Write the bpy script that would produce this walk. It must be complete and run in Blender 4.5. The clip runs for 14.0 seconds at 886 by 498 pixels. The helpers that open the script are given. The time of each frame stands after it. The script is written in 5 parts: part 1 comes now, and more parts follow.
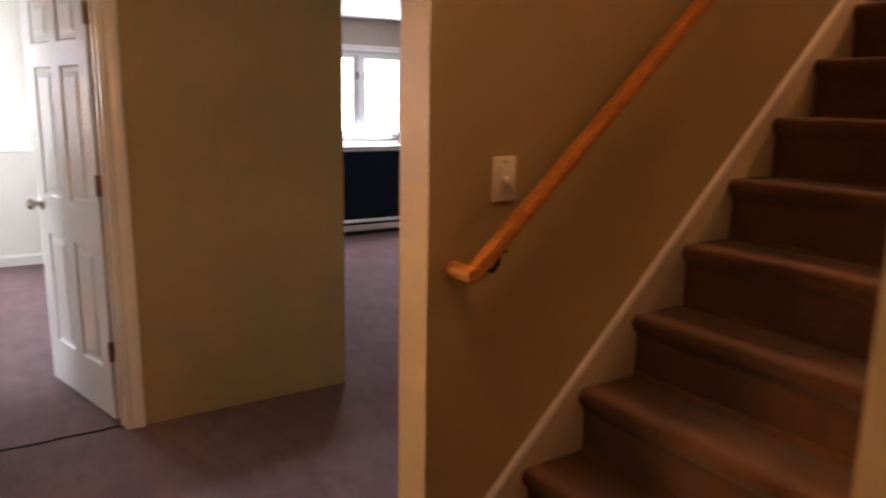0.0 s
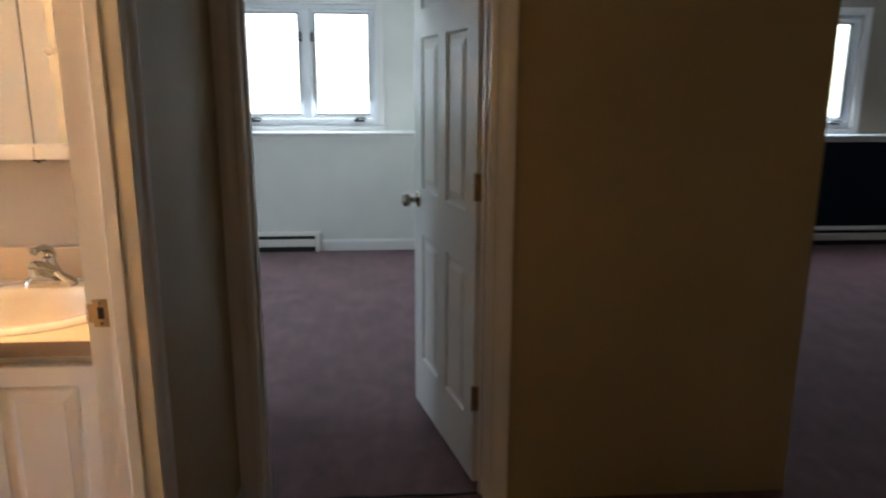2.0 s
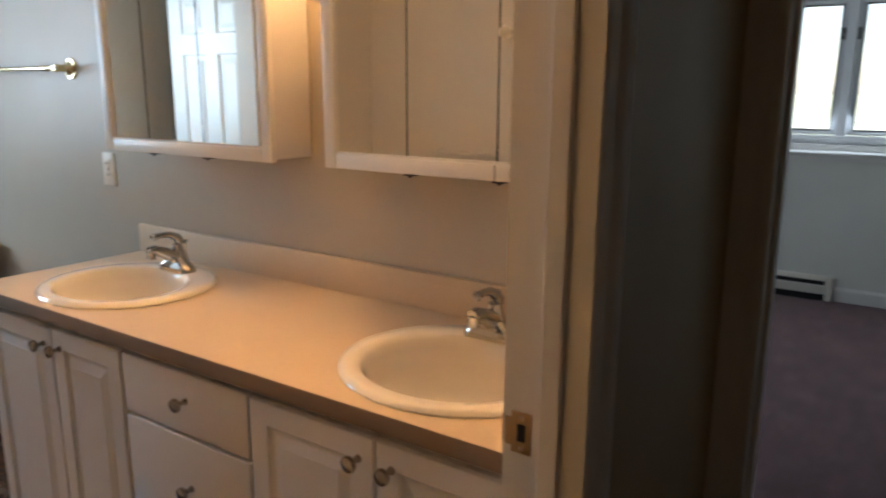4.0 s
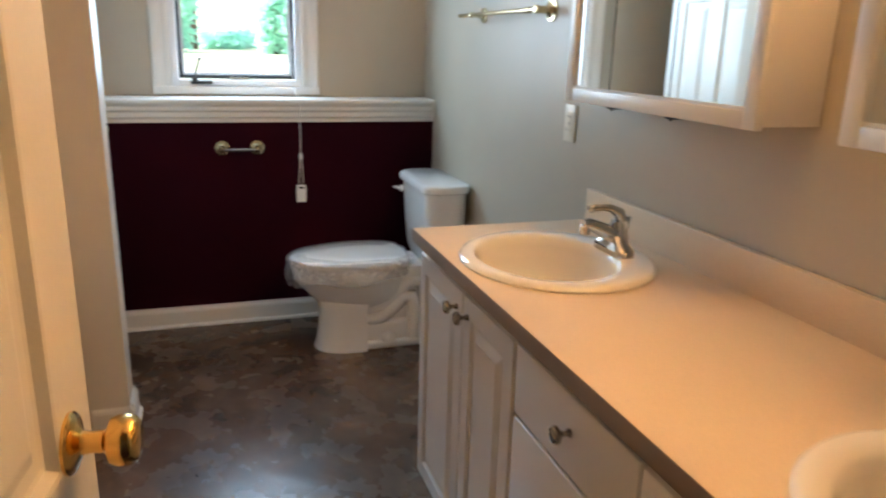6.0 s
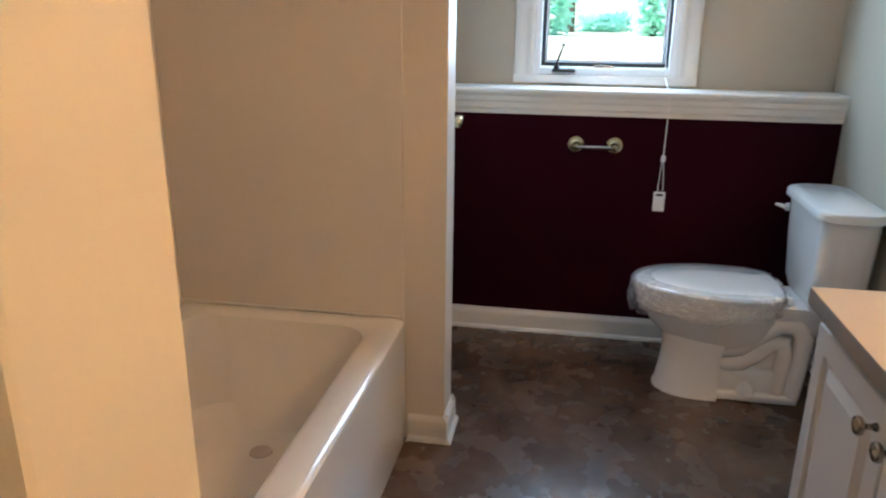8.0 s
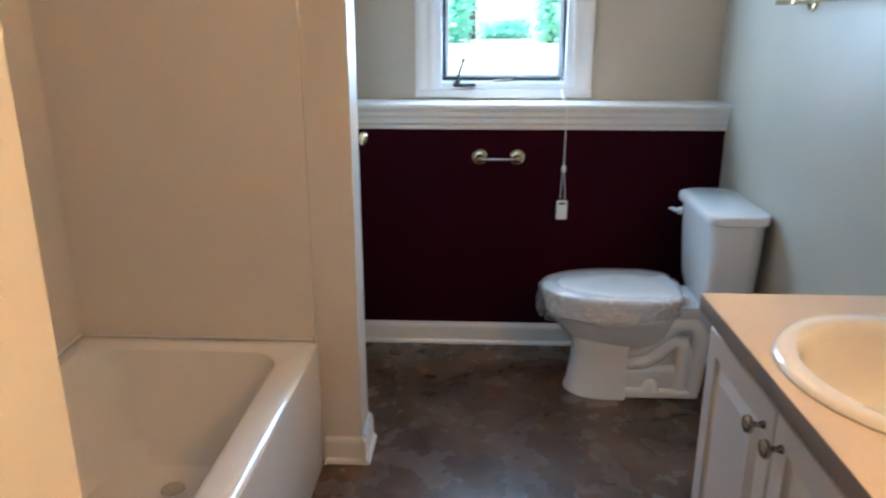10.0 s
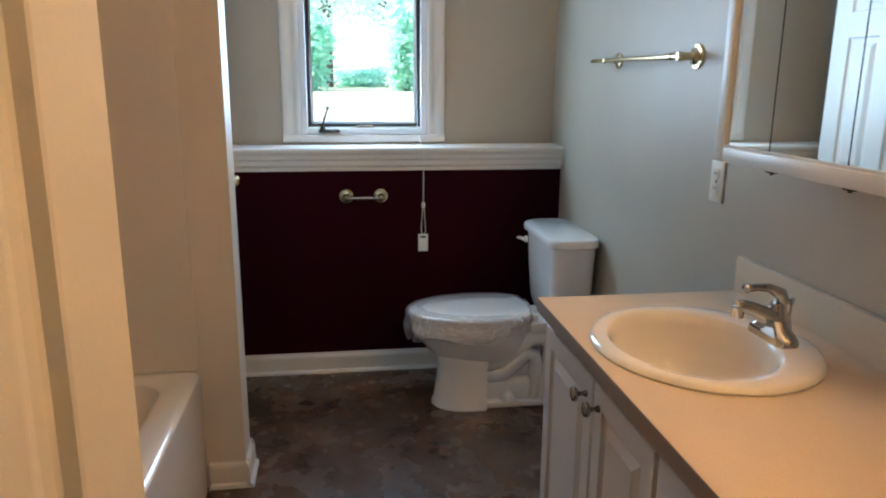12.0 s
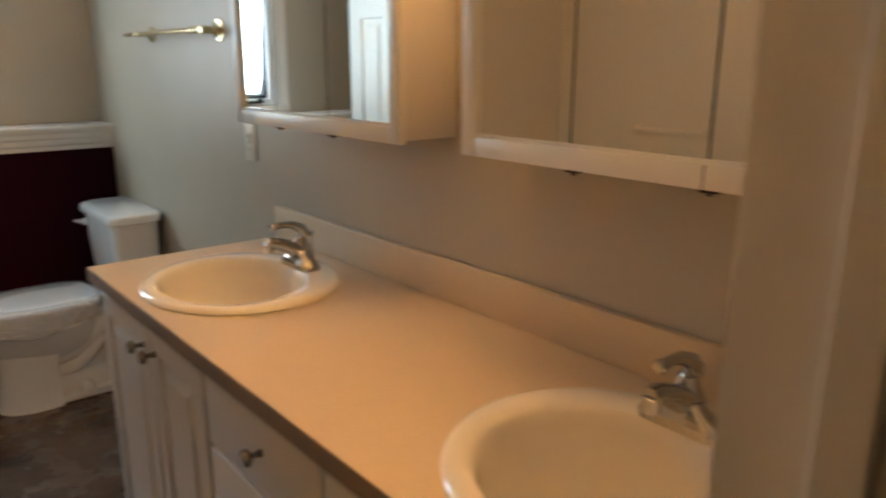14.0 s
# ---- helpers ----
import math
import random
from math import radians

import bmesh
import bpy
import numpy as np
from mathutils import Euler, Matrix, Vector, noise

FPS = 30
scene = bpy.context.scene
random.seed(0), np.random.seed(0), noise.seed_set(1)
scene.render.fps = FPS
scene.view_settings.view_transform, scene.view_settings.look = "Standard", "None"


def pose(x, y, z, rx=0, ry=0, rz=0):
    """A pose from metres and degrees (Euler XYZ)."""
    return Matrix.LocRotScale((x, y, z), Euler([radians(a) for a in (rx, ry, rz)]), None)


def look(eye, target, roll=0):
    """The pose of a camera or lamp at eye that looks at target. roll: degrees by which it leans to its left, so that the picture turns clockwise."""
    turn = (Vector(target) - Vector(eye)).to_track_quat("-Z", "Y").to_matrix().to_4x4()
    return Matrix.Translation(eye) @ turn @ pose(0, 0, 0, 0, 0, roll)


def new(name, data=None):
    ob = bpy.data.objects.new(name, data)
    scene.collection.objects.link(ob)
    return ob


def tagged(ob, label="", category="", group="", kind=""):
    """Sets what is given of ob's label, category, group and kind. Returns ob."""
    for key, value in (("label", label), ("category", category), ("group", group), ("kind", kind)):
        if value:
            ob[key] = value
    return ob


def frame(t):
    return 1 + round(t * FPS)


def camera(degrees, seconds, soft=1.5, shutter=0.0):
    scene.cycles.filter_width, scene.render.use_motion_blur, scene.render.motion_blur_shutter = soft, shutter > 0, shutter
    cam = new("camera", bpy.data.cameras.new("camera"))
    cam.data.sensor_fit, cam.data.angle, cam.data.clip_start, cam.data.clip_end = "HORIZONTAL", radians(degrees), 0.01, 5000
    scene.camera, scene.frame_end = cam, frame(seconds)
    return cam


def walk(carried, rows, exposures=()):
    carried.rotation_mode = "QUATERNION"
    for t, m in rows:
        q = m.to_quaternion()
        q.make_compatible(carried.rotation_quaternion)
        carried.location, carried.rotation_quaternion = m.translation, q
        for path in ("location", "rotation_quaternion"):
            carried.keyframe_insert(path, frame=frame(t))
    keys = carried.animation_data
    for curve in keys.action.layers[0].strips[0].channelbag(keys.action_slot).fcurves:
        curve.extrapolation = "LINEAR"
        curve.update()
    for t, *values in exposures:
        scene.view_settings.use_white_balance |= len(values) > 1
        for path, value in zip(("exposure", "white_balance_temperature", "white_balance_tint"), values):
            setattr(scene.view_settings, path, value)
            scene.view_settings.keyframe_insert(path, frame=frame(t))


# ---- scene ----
cam = camera(63.2, 14.0, soft=2.0, shutter=0.4)
# seconds, x, y, z, yaw, pitch, roll
ROWS = [
    (0, -0.047, 0.204, 1.459, -33.02, -11.42, -0.92),
    (0.5, 0.092, 0.495, 1.438, -23.43, -11.55, -0.92),
    (0.7, 0.135, 0.602, 1.433, -20.12, -11.74, -0.73),
    (1, 0.159, 0.720, 1.435, -16.19, -12.15, -0.59),
    (1.5, 0.160, 0.990, 1.431, -10.42, -13.42, -0.11),
    (2, 0.125, 1.259, 1.420, -3.89, -12.96, -0.16),
    (2.2, 0.136, 1.355, 1.427, -0.15, -12.33, -0.38),
    (2.5, 0.144, 1.489, 1.437, 5.90, -11.46, -0.60),
    (3, 0.096, 1.665, 1.424, 15.83, -11.03, -0.49),
    (3.5, -0.007, 1.837, 1.417, 24.97, -12.30, -0.03),
    (3.6, -0.022, 1.858, 1.420, 26.84, -12.50, 0.10),
    (3.7, -0.036, 1.876, 1.417, 28.61, -12.44, 0.05),
    (5.8, -0.353, 2.226, 1.340, 67.95, -15.64, -1.57),
    (6, -0.405, 2.281, 1.355, 72.08, -15.76, -1.54),
    (6.5, -0.517, 2.325, 1.332, 80.62, -14.25, -1.47),
    (7, -0.616, 2.326, 1.362, 87.81, -14.20, -1.11),
    (7.5, -0.775, 2.323, 1.352, 94.56, -15.04, -0.65),
    (7.7, -0.808, 2.323, 1.354, 97.06, -16.27, -0.71),
    (8.75, -0.849, 2.341, 1.378, 103.59, -18.34, -0.06),
    (9.8, -0.855, 2.350, 1.399, 95.62, -18.59, 0.37),
    (10, -0.833, 2.338, 1.397, 92.78, -17.04, 0.03),
    (10.5, -0.743, 2.308, 1.401, 86.13, -15.01, -0.47),
    (11, -0.667, 2.305, 1.408, 83.36, -14.74, -0.45),
    (11.5, -0.617, 2.318, 1.412, 82.92, -13.99, -0.58),
    (12, -0.567, 2.317, 1.411, 81.84, -13.42, -0.44),
    (12.5, -0.511, 2.258, 1.420, 76.14, -13.87, -0.19),
    (13, -0.449, 2.244, 1.405, 68.03, -14.04, -0.28),
    (13.5, -0.380, 2.261, 1.398, 60.19, -14.08, -0.51),
    (14, -0.323, 2.354, 1.385, 49.65, -14.68, -0.24),
]
EXPOSURES = [(0.0, 4.25, 7600, 33), (0.3, 4.0, 7800, 30), (0.7, 3.38, 7900, 25), (1.0, 2.98, 7600, 19), (1.5, 2.8, 6900, 15), (2.0, 2.75, 6450, 14), (2.5, 2.42, 6250, 14),
             (3.0, 1.88, 6150, 14), (3.5, 1.56, 6550, 16), (6.0, 1.7, 6650, 13), (7.5, 1.7, 6250, 12), (10.0, 1.8, 5600, 10), (10.5, 1.66, 5800, 11), (11.0, 1.25, 6000, 11.5),
             (12.5, 1.33, 6350, 12.5), (14.0, 1.2, 7500, 14)]
walk(cam, [(t, pose(x, y, z, 90 + pitch, roll, yaw)) for t, x, y, z, yaw, pitch, roll in ROWS], EXPOSURES)

# ---- light ----
world = bpy.data.worlds.new("sky")
scene.world = world
world.use_nodes = True
sky = world.node_tree.nodes.new("ShaderNodeTexSky")
sky.sky_type, sky.sun_disc = "NISHITA", False
sky.sun_elevation, sky.sun_rotation = radians(55), radians(200)
back = world.node_tree.nodes["Background"]
back.inputs["Strength"].default_value = 0.15
world.node_tree.links.new(sky.outputs[0], back.inputs[0])

sun = new("sun", bpy.data.lights.new("sun", "SUN"))
sun.data.energy, sun.data.angle, sun.data.color = 5.0, radians(2), (1.0, 0.95, 0.88)
sun.matrix_world = look((20, -30, 40), (0, 0, 0))


def area_lamp(name, eye, target, sx, sy, power, color):
    ob = new(name, bpy.data.lights.new(name, "AREA"))
    ob.data.shape, ob.data.size, ob.data.size_y = "RECTANGLE", sx, sy
    ob.data.energy, ob.data.color = power, color
    ob.matrix_world = look(eye, target)
    return ob


DAY = (0.65, 0.82, 1.0)
BED_WIN_X = -3.42
WARM = (1.0, 0.62, 0.38)
area_lamp("bath_window_light", (-4.09, 2.438, 1.6), (-3.0, 2.438, 1.5), 0.5, 0.8, 7.4, (0.54, 0.77, 1.0))
area_lamp("bedroom_window_light", (-0.585, 7.60, 1.58), (-0.585, 6.0, 1.35), 1.05, 0.85, 5.2, DAY)
area_lamp("bedroom_side_window_light", (BED_WIN_X, 4.75, 1.56), (0.0, 4.75, 0.5), 0.7, 0.8, 3.2, DAY)
area_lamp("family_window_light", (3.65, 7.60, 1.52), (3.65, 6.0, 1.3), 1.05, 0.85, 5.5, DAY)


def bulb(name, place, power, color, radius):
    ob = new(name, bpy.data.lights.new(name, "POINT"))
    ob.data.energy, ob.data.color, ob.data.shadow_soft_size = power, color, radius
    ob.location = place


bulb("landing_bulb", (4.3, 1.2, 4.3), 8.2, WARM, 0.1)

# ---- materials ----


def material(name):
    m = bpy.data.materials.new(name)
    m.use_nodes = True
    return m, m.node_tree.nodes, m.node_tree.links, m.node_tree.nodes["Principled BSDF"]


def coords(nodes, links, scale=(1, 1, 1)):
    tc = nodes.new("ShaderNodeTexCoord")
    mp = nodes.new("ShaderNodeMapping")
    mp.inputs["Scale"].default_value = scale
    links.new(tc.outputs["Object"], mp.inputs["Vector"])
    return mp.outputs["Vector"]


def noise_node(nodes, links, vec, scale, detail=4.0, rough=0.55):
    n = nodes.new("ShaderNodeTexNoise")
    n.inputs["Scale"].default_value, n.inputs["Detail"].default_value, n.inputs["Roughness"].default_value = scale, detail, rough
    links.new(vec, n.inputs["Vector"])
    return n.outputs["Fac"]


def ramp(nodes, links, fac, stops):
    r = nodes.new("ShaderNodeValToRGB")
    el = r.color_ramp.elements
    while len(el) < len(stops):
        el.new(0.5)
    for e, (p, c) in zip(el, stops):
        e.position, e.color = p, (*c, 1)
    links.new(fac, r.inputs["Fac"])
    return r.outputs["Color"]


def mix(nodes, links, fac, a, b, blend="MIX"):
    m = nodes.new("ShaderNodeMix")
    m.data_type, m.blend_type = "RGBA", blend
    for sock, v in ((m.inputs[0], fac), (m.inputs[6], a), (m.inputs[7], b)):
        if isinstance(v, (int, float)):
            sock.default_value = v
        elif isinstance(v, tuple):
            sock.default_value = (*v, 1)
        else:
            links.new(v, sock)
    return m.outputs[2]


def bump(nodes, links, bsdf, height, strength, distance):
    b = nodes.new("ShaderNodeBump")
    b.inputs["Strength"].default_value, b.inputs["Distance"].default_value = strength, distance
    links.new(height, b.inputs["Height"])
    links.new(b.outputs["Normal"], bsdf.inputs["Normal"])


def scaled(c, k):
    return tuple(min(1.0, v * k) for v in c)


def paint(name, color, rough=0.5, relief=0.12, grain=220.0, vary=0.06, spec=0.4):
    """Rolled paint: a fine orange-peel relief, broad uneven tone and scuffs."""
    m, n, l, b = material(name)
    vec = coords(n, l)
    broad = noise_node(n, l, vec, 1.7, 3)
    fine = noise_node(n, l, vec, grain, 2)
    col = ramp(n, l, broad, [(0.3, scaled(color, 1 - vary)), (0.7, scaled(color, 1 + vary))])
    l.new(col, b.inputs["Base Color"])
    scuff = ramp(n, l, noise_node(n, l, vec, 6, 5), [(0.35, (rough - 0.03,) * 3), (0.7, (rough + 0.04,) * 3)])
    l.new(scuff, b.inputs["Roughness"])
    b.inputs["Specular IOR Level"].default_value = spec
    bump(n, l, b, fine, relief, 0.002)
    return m


def metal(name, color, rough):
    m, n, l, b = material(name)
    vec = coords(n, l)
    l.new(ramp(n, l, noise_node(n, l, vec, 40, 3), [(0.3, (rough * 0.8,) * 3), (0.7, (rough * 1.3,) * 3)]), b.inputs["Roughness"])
    b.inputs["Base Color"].default_value, b.inputs["Metallic"].default_value = (*color, 1), 1.0
    return m


def glossy(name, color, rough=0.12, coat=0.0):
    m, n, l, b = material(name)
    vec = coords(n, l)
    l.new(ramp(n, l, noise_node(n, l, vec, 3, 4), [(0.2, scaled(color, 0.99)), (0.8, scaled(color, 1.01))]), b.inputs["Base Color"])
    l.new(ramp(n, l, noise_node(n, l, vec, 12, 4), [(0.2, (rough * 0.98,) * 3), (0.8, (rough * 1.04,) * 3)]), b.inputs["Roughness"])
    b.inputs["Coat Weight"].default_value = coat
    return m


def carpet_material():
    m, n, l, b = material("carpet")
    vec = coords(n, l)
    patches = noise_node(n, l, vec, 2.6, 5, 0.62)
    tuft = noise_node(n, l, vec, 260, 2)
    drag = noise_node(n, l, coords(n, l, (9, 2.2, 1)), 1.6, 4, 0.6)
    c = ramp(n, l, patches, [(0.3, (0.098, 0.041, 0.040)), (0.7, (0.160, 0.073, 0.071))])
    c = mix(n, l, 0.5, c, ramp(n, l, drag, [(0.42, (0.38, 0.37, 0.37)), (0.62, (0.64, 0.63, 0.63))]), "OVERLAY")
    worn = noise_node(n, l, vec, 5.5, 6, 0.68)
    c = mix(n, l, ramp(n, l, worn, [(0.52, (0, 0, 0)), (0.68, (0.5, 0.5, 0.5))]), c, (0.185, 0.100, 0.099))
    c = mix(n, l, 0.55, c, ramp(n, l, tuft, [(0.3, (0.3, 0.3, 0.3)), (0.7, (0.7, 0.7, 0.7))]), "OVERLAY")
    l.new(c, b.inputs["Base Color"])
    b.inputs["Roughness"].default_value, b.inputs["Specular IOR Level"].default_value = 0.95, 0.1
    b.inputs["Sheen Weight"].default_value, b.inputs["Sheen Roughness"].default_value = 0.25, 0.5
    bump(n, l, b, tuft, 0.6, 0.006)
    return m


def stair_carpet_material():
    m, n, l, b = material("stair_carpet")
    vec = coords(n, l)
    c = ramp(n, l, noise_node(n, l, vec, 4, 5, 0.6), [(0.3, (0.082, 0.035, 0.014)), (0.7, (0.130, 0.060, 0.026))])
    tuft = noise_node(n, l, vec, 240, 2)
    c = mix(n, l, 0.55, c, ramp(n, l, tuft, [(0.3, (0.3, 0.3, 0.3)), (0.7, (0.7, 0.7, 0.7))]), "OVERLAY")
    l.new(c, b.inputs["Base Color"])
    b.inputs["Roughness"].default_value, b.inputs["Specular IOR Level"].default_value = 0.95, 0.1
    b.inputs["Sheen Weight"].default_value = 0.2
    bump(n, l, b, tuft, 0.7, 0.006)
    return m


def vinyl_material():
    """Sheet vinyl printed like weathered slate, with a worn gloss."""
    m, n, l, b = material("slate_vinyl")
    vec = coords(n, l)
    warp = n.new("ShaderNodeVectorMath")
    warp.operation = "ADD"
    wn = n.new("ShaderNodeTexNoise")
    wn.inputs["Scale"].default_value = 0.9
    l.new(vec, wn.inputs["Vector"])
    l.new(vec, warp.inputs[0])
    l.new(wn.outputs["Color"], warp.inputs[1])
    wv = warp.outputs[0]
    wob = noise_node(n, l, wv, 4.6, 6, 0.6)
    c = ramp(n, l, wob, [(0.25, (0.040, 0.019, 0.010)), (0.45, (0.082, 0.043, 0.025)), (0.60, (0.125, 0.070, 0.042)), (0.80, (0.19, 0.122, 0.080))])
    rust = noise_node(n, l, wv, 2.6, 4, 0.55)
    c = mix(n, l, ramp(n, l, rust, [(0.40, (0, 0, 0)), (0.72, (0.6, 0.6, 0.6))]), c, (0.105, 0.050, 0.025))
    cloud = noise_node(n, l, vec, 9.0, 5, 0.6)
    c = mix(n, l, ramp(n, l, cloud, [(0.46, (0, 0, 0)), (0.80, (0.5, 0.5, 0.5))]), c, (0.19, 0.135, 0.10))
    dark = noise_node(n, l, wv, 8.0, 5, 0.6)
    c = mix(n, l, ramp(n, l, dark, [(0.48, (0, 0, 0)), (0.80, (0.6, 0.6, 0.6))]), c, (0.028, 0.014, 0.009))
    l.new(c, b.inputs["Base Color"])
    l.new(ramp(n, l, noise_node(n, l, vec, 7, 5), [(0.2, (0.20,) * 3), (0.8, (0.33,) * 3)]), b.inputs["Roughness"])
    b.inputs["Specular IOR Level"].default_value = 0.75
    bump(n, l, b, noise_node(n, l, wv, 9, 4), 0.30, 0.006)
    return m


def laminate_material():
    m, n, l, b = material("speckled_laminate")
    vec = coords(n, l)
    speck = noise_node(n, l, vec, 320, 3, 0.7)
    c = ramp(n, l, speck, [(0.33, (0.61, 0.475, 0.33)), (0.5, (0.645, 0.51, 0.355)), (0.7, (0.665, 0.53, 0.375))])
    l.new(c, b.inputs["Base Color"])
    l.new(ramp(n, l, noise_node(n, l, vec, 9, 4), [(0.3, (0.36,) * 3), (0.7, (0.48,) * 3)]), b.inputs["Roughness"])
    bump(n, l, b, noise_node(n, l, vec, 500, 2), 0.05, 0.001)
    return m


def oak_material():
    m, n, l, b = material("varnished_oak")
    vec = coords(n, l, (3, 40, 40))
    grain = noise_node(n, l, vec, 1.6, 6, 0.6)
    l.new(ramp(n, l, grain, [(0.3, (0.38, 0.128, 0.024)), (0.55, (0.56, 0.215, 0.048)), (0.75, (0.66, 0.285, 0.075))]), b.inputs["Base Color"])
    b.inputs["Roughness"].default_value = 0.35
    bump(n, l, b, grain, 0.12, 0.001)
    return m


def glass_material():
    m, n, l, b = material("clear_glass")
    out = n["Material Output"]
    tr, gl, mx, fr = n.new("ShaderNodeBsdfTransparent"), n.new("ShaderNodeBsdfGlossy"), n.new("ShaderNodeMixShader"), n.new("ShaderNodeFresnel")
    gl.inputs["Roughness"].default_value = 0.02
    fr.inputs["IOR"].default_value = 1.45
    l.new(fr.outputs[0], mx.inputs[0])
    l.new(tr.outputs[0], mx.inputs[1])
    l.new(gl.outputs[0], mx.inputs[2])
    l.new(mx.outputs[0], out.inputs["Surface"])
    return m


def leaf_material():
    m, n, l, b = material("leaves")
    g = n.new("ShaderNodeNewGeometry")
    l.new(ramp(n, l, g.outputs["Random Per Island"], [(0.0, (0.15, 0.25, 0.21)), (0.6, (0.19, 0.31, 0.27)), (1.0, (0.25, 0.37, 0.33))]), b.inputs["Base Color"])
    b.inputs["Roughness"].default_value = 0.5
    tl, add = n.new("ShaderNodeBsdfTranslucent"), n.new("ShaderNodeAddShader")
    tl.inputs["Color"].default_value = (0.36, 0.54, 0.48, 1)
    l.new(b.outputs[0], add.inputs[0])
    l.new(tl.outputs[0], add.inputs[1])
    l.new(add.outputs[0], n["Material Output"].inputs["Surface"])
    return m


def grass_material():
    m, n, l, b = material("lawn")
    vec = coords(n, l)
    c = ramp(n, l, noise_node(n, l, vec, 0.5, 6, 0.65), [(0.3, (0.34, 0.40, 0.26)), (0.7, (0.46, 0.50, 0.36))])
    l.new(c, b.inputs["Base Color"])
    b.inputs["Roughness"].default_value = 0.9
    bump(n, l, b, noise_node(n, l, vec, 60, 3), 0.6, 0.02)
    return m


def plastic_film_material():
    m, n, l, b = material("clear_plastic_wrap")
    out = n["Material Output"]
    vec = coords(n, l)
    b.inputs["Base Color"].default_value, b.inputs["Roughness"].default_value = (0.85, 0.85, 0.87, 1), 0.05
    bump(n, l, b, noise_node(n, l, vec, 40, 5), 1.0, 0.03)
    tr, mx = n.new("ShaderNodeBsdfTransparent"), n.new("ShaderNodeMixShader")
    mx.inputs[0].default_value = 0.30
    l.new(tr.outputs[0], mx.inputs[1])
    l.new(b.outputs[0], mx.inputs[2])
    l.new(mx.outputs[0], out.inputs["Surface"])
    return m


def mirror_material():
    m, n, l, b = material("mirror_glass")
    b.inputs["Base Color"].default_value, b.inputs["Metallic"].default_value = (0.86, 0.89, 0.88, 1), 1.0
    b.inputs["Roughness"].default_value = 0.015
    return m


def glow(name, color, strength):
    m, n, l, b = material(name)
    b.inputs["Base Color"].default_value = (0.8, 0.8, 0.8, 1)
    b.inputs["Emission Color"].default_value, b.inputs["Emission Strength"].default_value = (*color, 1), strength
    return m


HALL_TAN = paint("tan_wall_paint", (0.385, 0.295, 0.15), 0.48, 0.18)
BATH_WALL = paint("greige_wall_paint", (0.48, 0.43, 0.345), 0.42, 0.18)
STUB_WALL = paint("pale_almond_wall_paint", (0.66, 0.61, 0.54), 0.42, 0.15)
BED_WALL = paint("cream_wall_paint", (0.70, 0.69, 0.63), 0.5, 0.15)
FAM_WALL = paint("taupe_wall_paint", (0.40, 0.34, 0.27), 0.5, 0.15)
PLUM = paint("plum_wall_paint", (0.022, 0.0012, 0.006), 0.6, 0.2, vary=0.12, spec=0.06)
NAVY = paint("navy_wall_paint", (0.004, 0.013, 0.022), 0.55, 0.2, vary=0.12, spec=0.12)
TRIM = paint("white_trim_paint", (0.74, 0.72, 0.68), 0.32, 0.05, 90, 0.03)
DOOR_PAINT = paint("white_door_paint", (0.76, 0.74, 0.69), 0.35, 0.12, 130, 0.03)
SKIRT = paint("cream_skirt_paint", (0.58, 0.50, 0.37), 0.42, 0.08, 120, 0.05)
CEILING = paint("white_ceiling_paint", (0.78, 0.78, 0.76), 0.8, 0.5, 120, 0.03)
CABINET = paint("white_thermofoil", (0.72, 0.69, 0.66), 0.33, 0.03, 60, 0.02)
SURROUND = glossy("almond_tub_surround", (0.68, 0.63, 0.56), 0.28)
TUB = glossy("almond_tub_enamel", (0.76, 0.73, 0.68), 0.14, 0.2)
PORCELAIN = glossy("white_porcelain", (0.82, 0.82, 0.81), 0.09, 0.4)
SINK = glossy("bone_porcelain", (0.80, 0.75, 0.66), 0.13, 0.2)
CHROME = metal("polished_chrome", (0.58, 0.57, 0.56), 0.075)
BRASS = metal("polished_brass", (0.78, 0.50, 0.16), 0.16)
PALE_BRASS = metal("pale_brass", (0.66, 0.55, 0.34), 0.2)
NICKEL = metal("satin_nickel", (0.44, 0.38, 0.31), 0.2)
BRONZE = metal("hinge_bronze", (0.42, 0.30, 0.17), 0.38)
DARK_METAL = metal("dark_bronze_metal", (0.05, 0.045, 0.04), 0.4)
VINYL_WHITE = paint("white_window_vinyl", (0.78, 0.79, 0.80), 0.35, 0.03, 60, 0.02)
GASKET = paint("dark_window_sash", (0.012, 0.014, 0.016), 0.45, 0.05)
HEATER = paint("almond_heater_enamel", (0.66, 0.62, 0.54), 0.4, 0.04, 80, 0.03)
# near-black: painted shade in slots and holes, also dark seams and joints
DARK_GAP = paint("dark_joint_and_slot_shade", (0.015, 0.014, 0.013), 0.8, 0.1)
PLATE = paint("ivory_switch_plastic", (0.74, 0.69, 0.58), 0.35, 0.02, 60, 0.02)
CARPET = carpet_material()
STAIR_CARPET = stair_carpet_material()
VINYL = vinyl_material()
LAMINATE = laminate_material()
EDGE = paint("brown_laminate_edge", (0.27, 0.20, 0.15), 0.45, 0.05, 200, 0.05)
OAK = oak_material()
GLASS = glass_material()
MIRROR = mirror_material()
LEAVES = leaf_material()
LAWN = grass_material()
BARK = paint("bark", (0.10, 0.075, 0.05), 0.9, 0.8, 30, 0.2)
FILM = plastic_film_material()
BLIND = paint("white_blind_slats", (0.80, 0.82, 0.82), 0.5, 0.02, 60, 0.02)
CORD = paint("white_cord", (0.75, 0.74, 0.72), 0.7, 0.2, 400, 0.03)
BLACK_INK = paint("black_ink", (0.03, 0.03, 0.03), 0.6, 0.02)
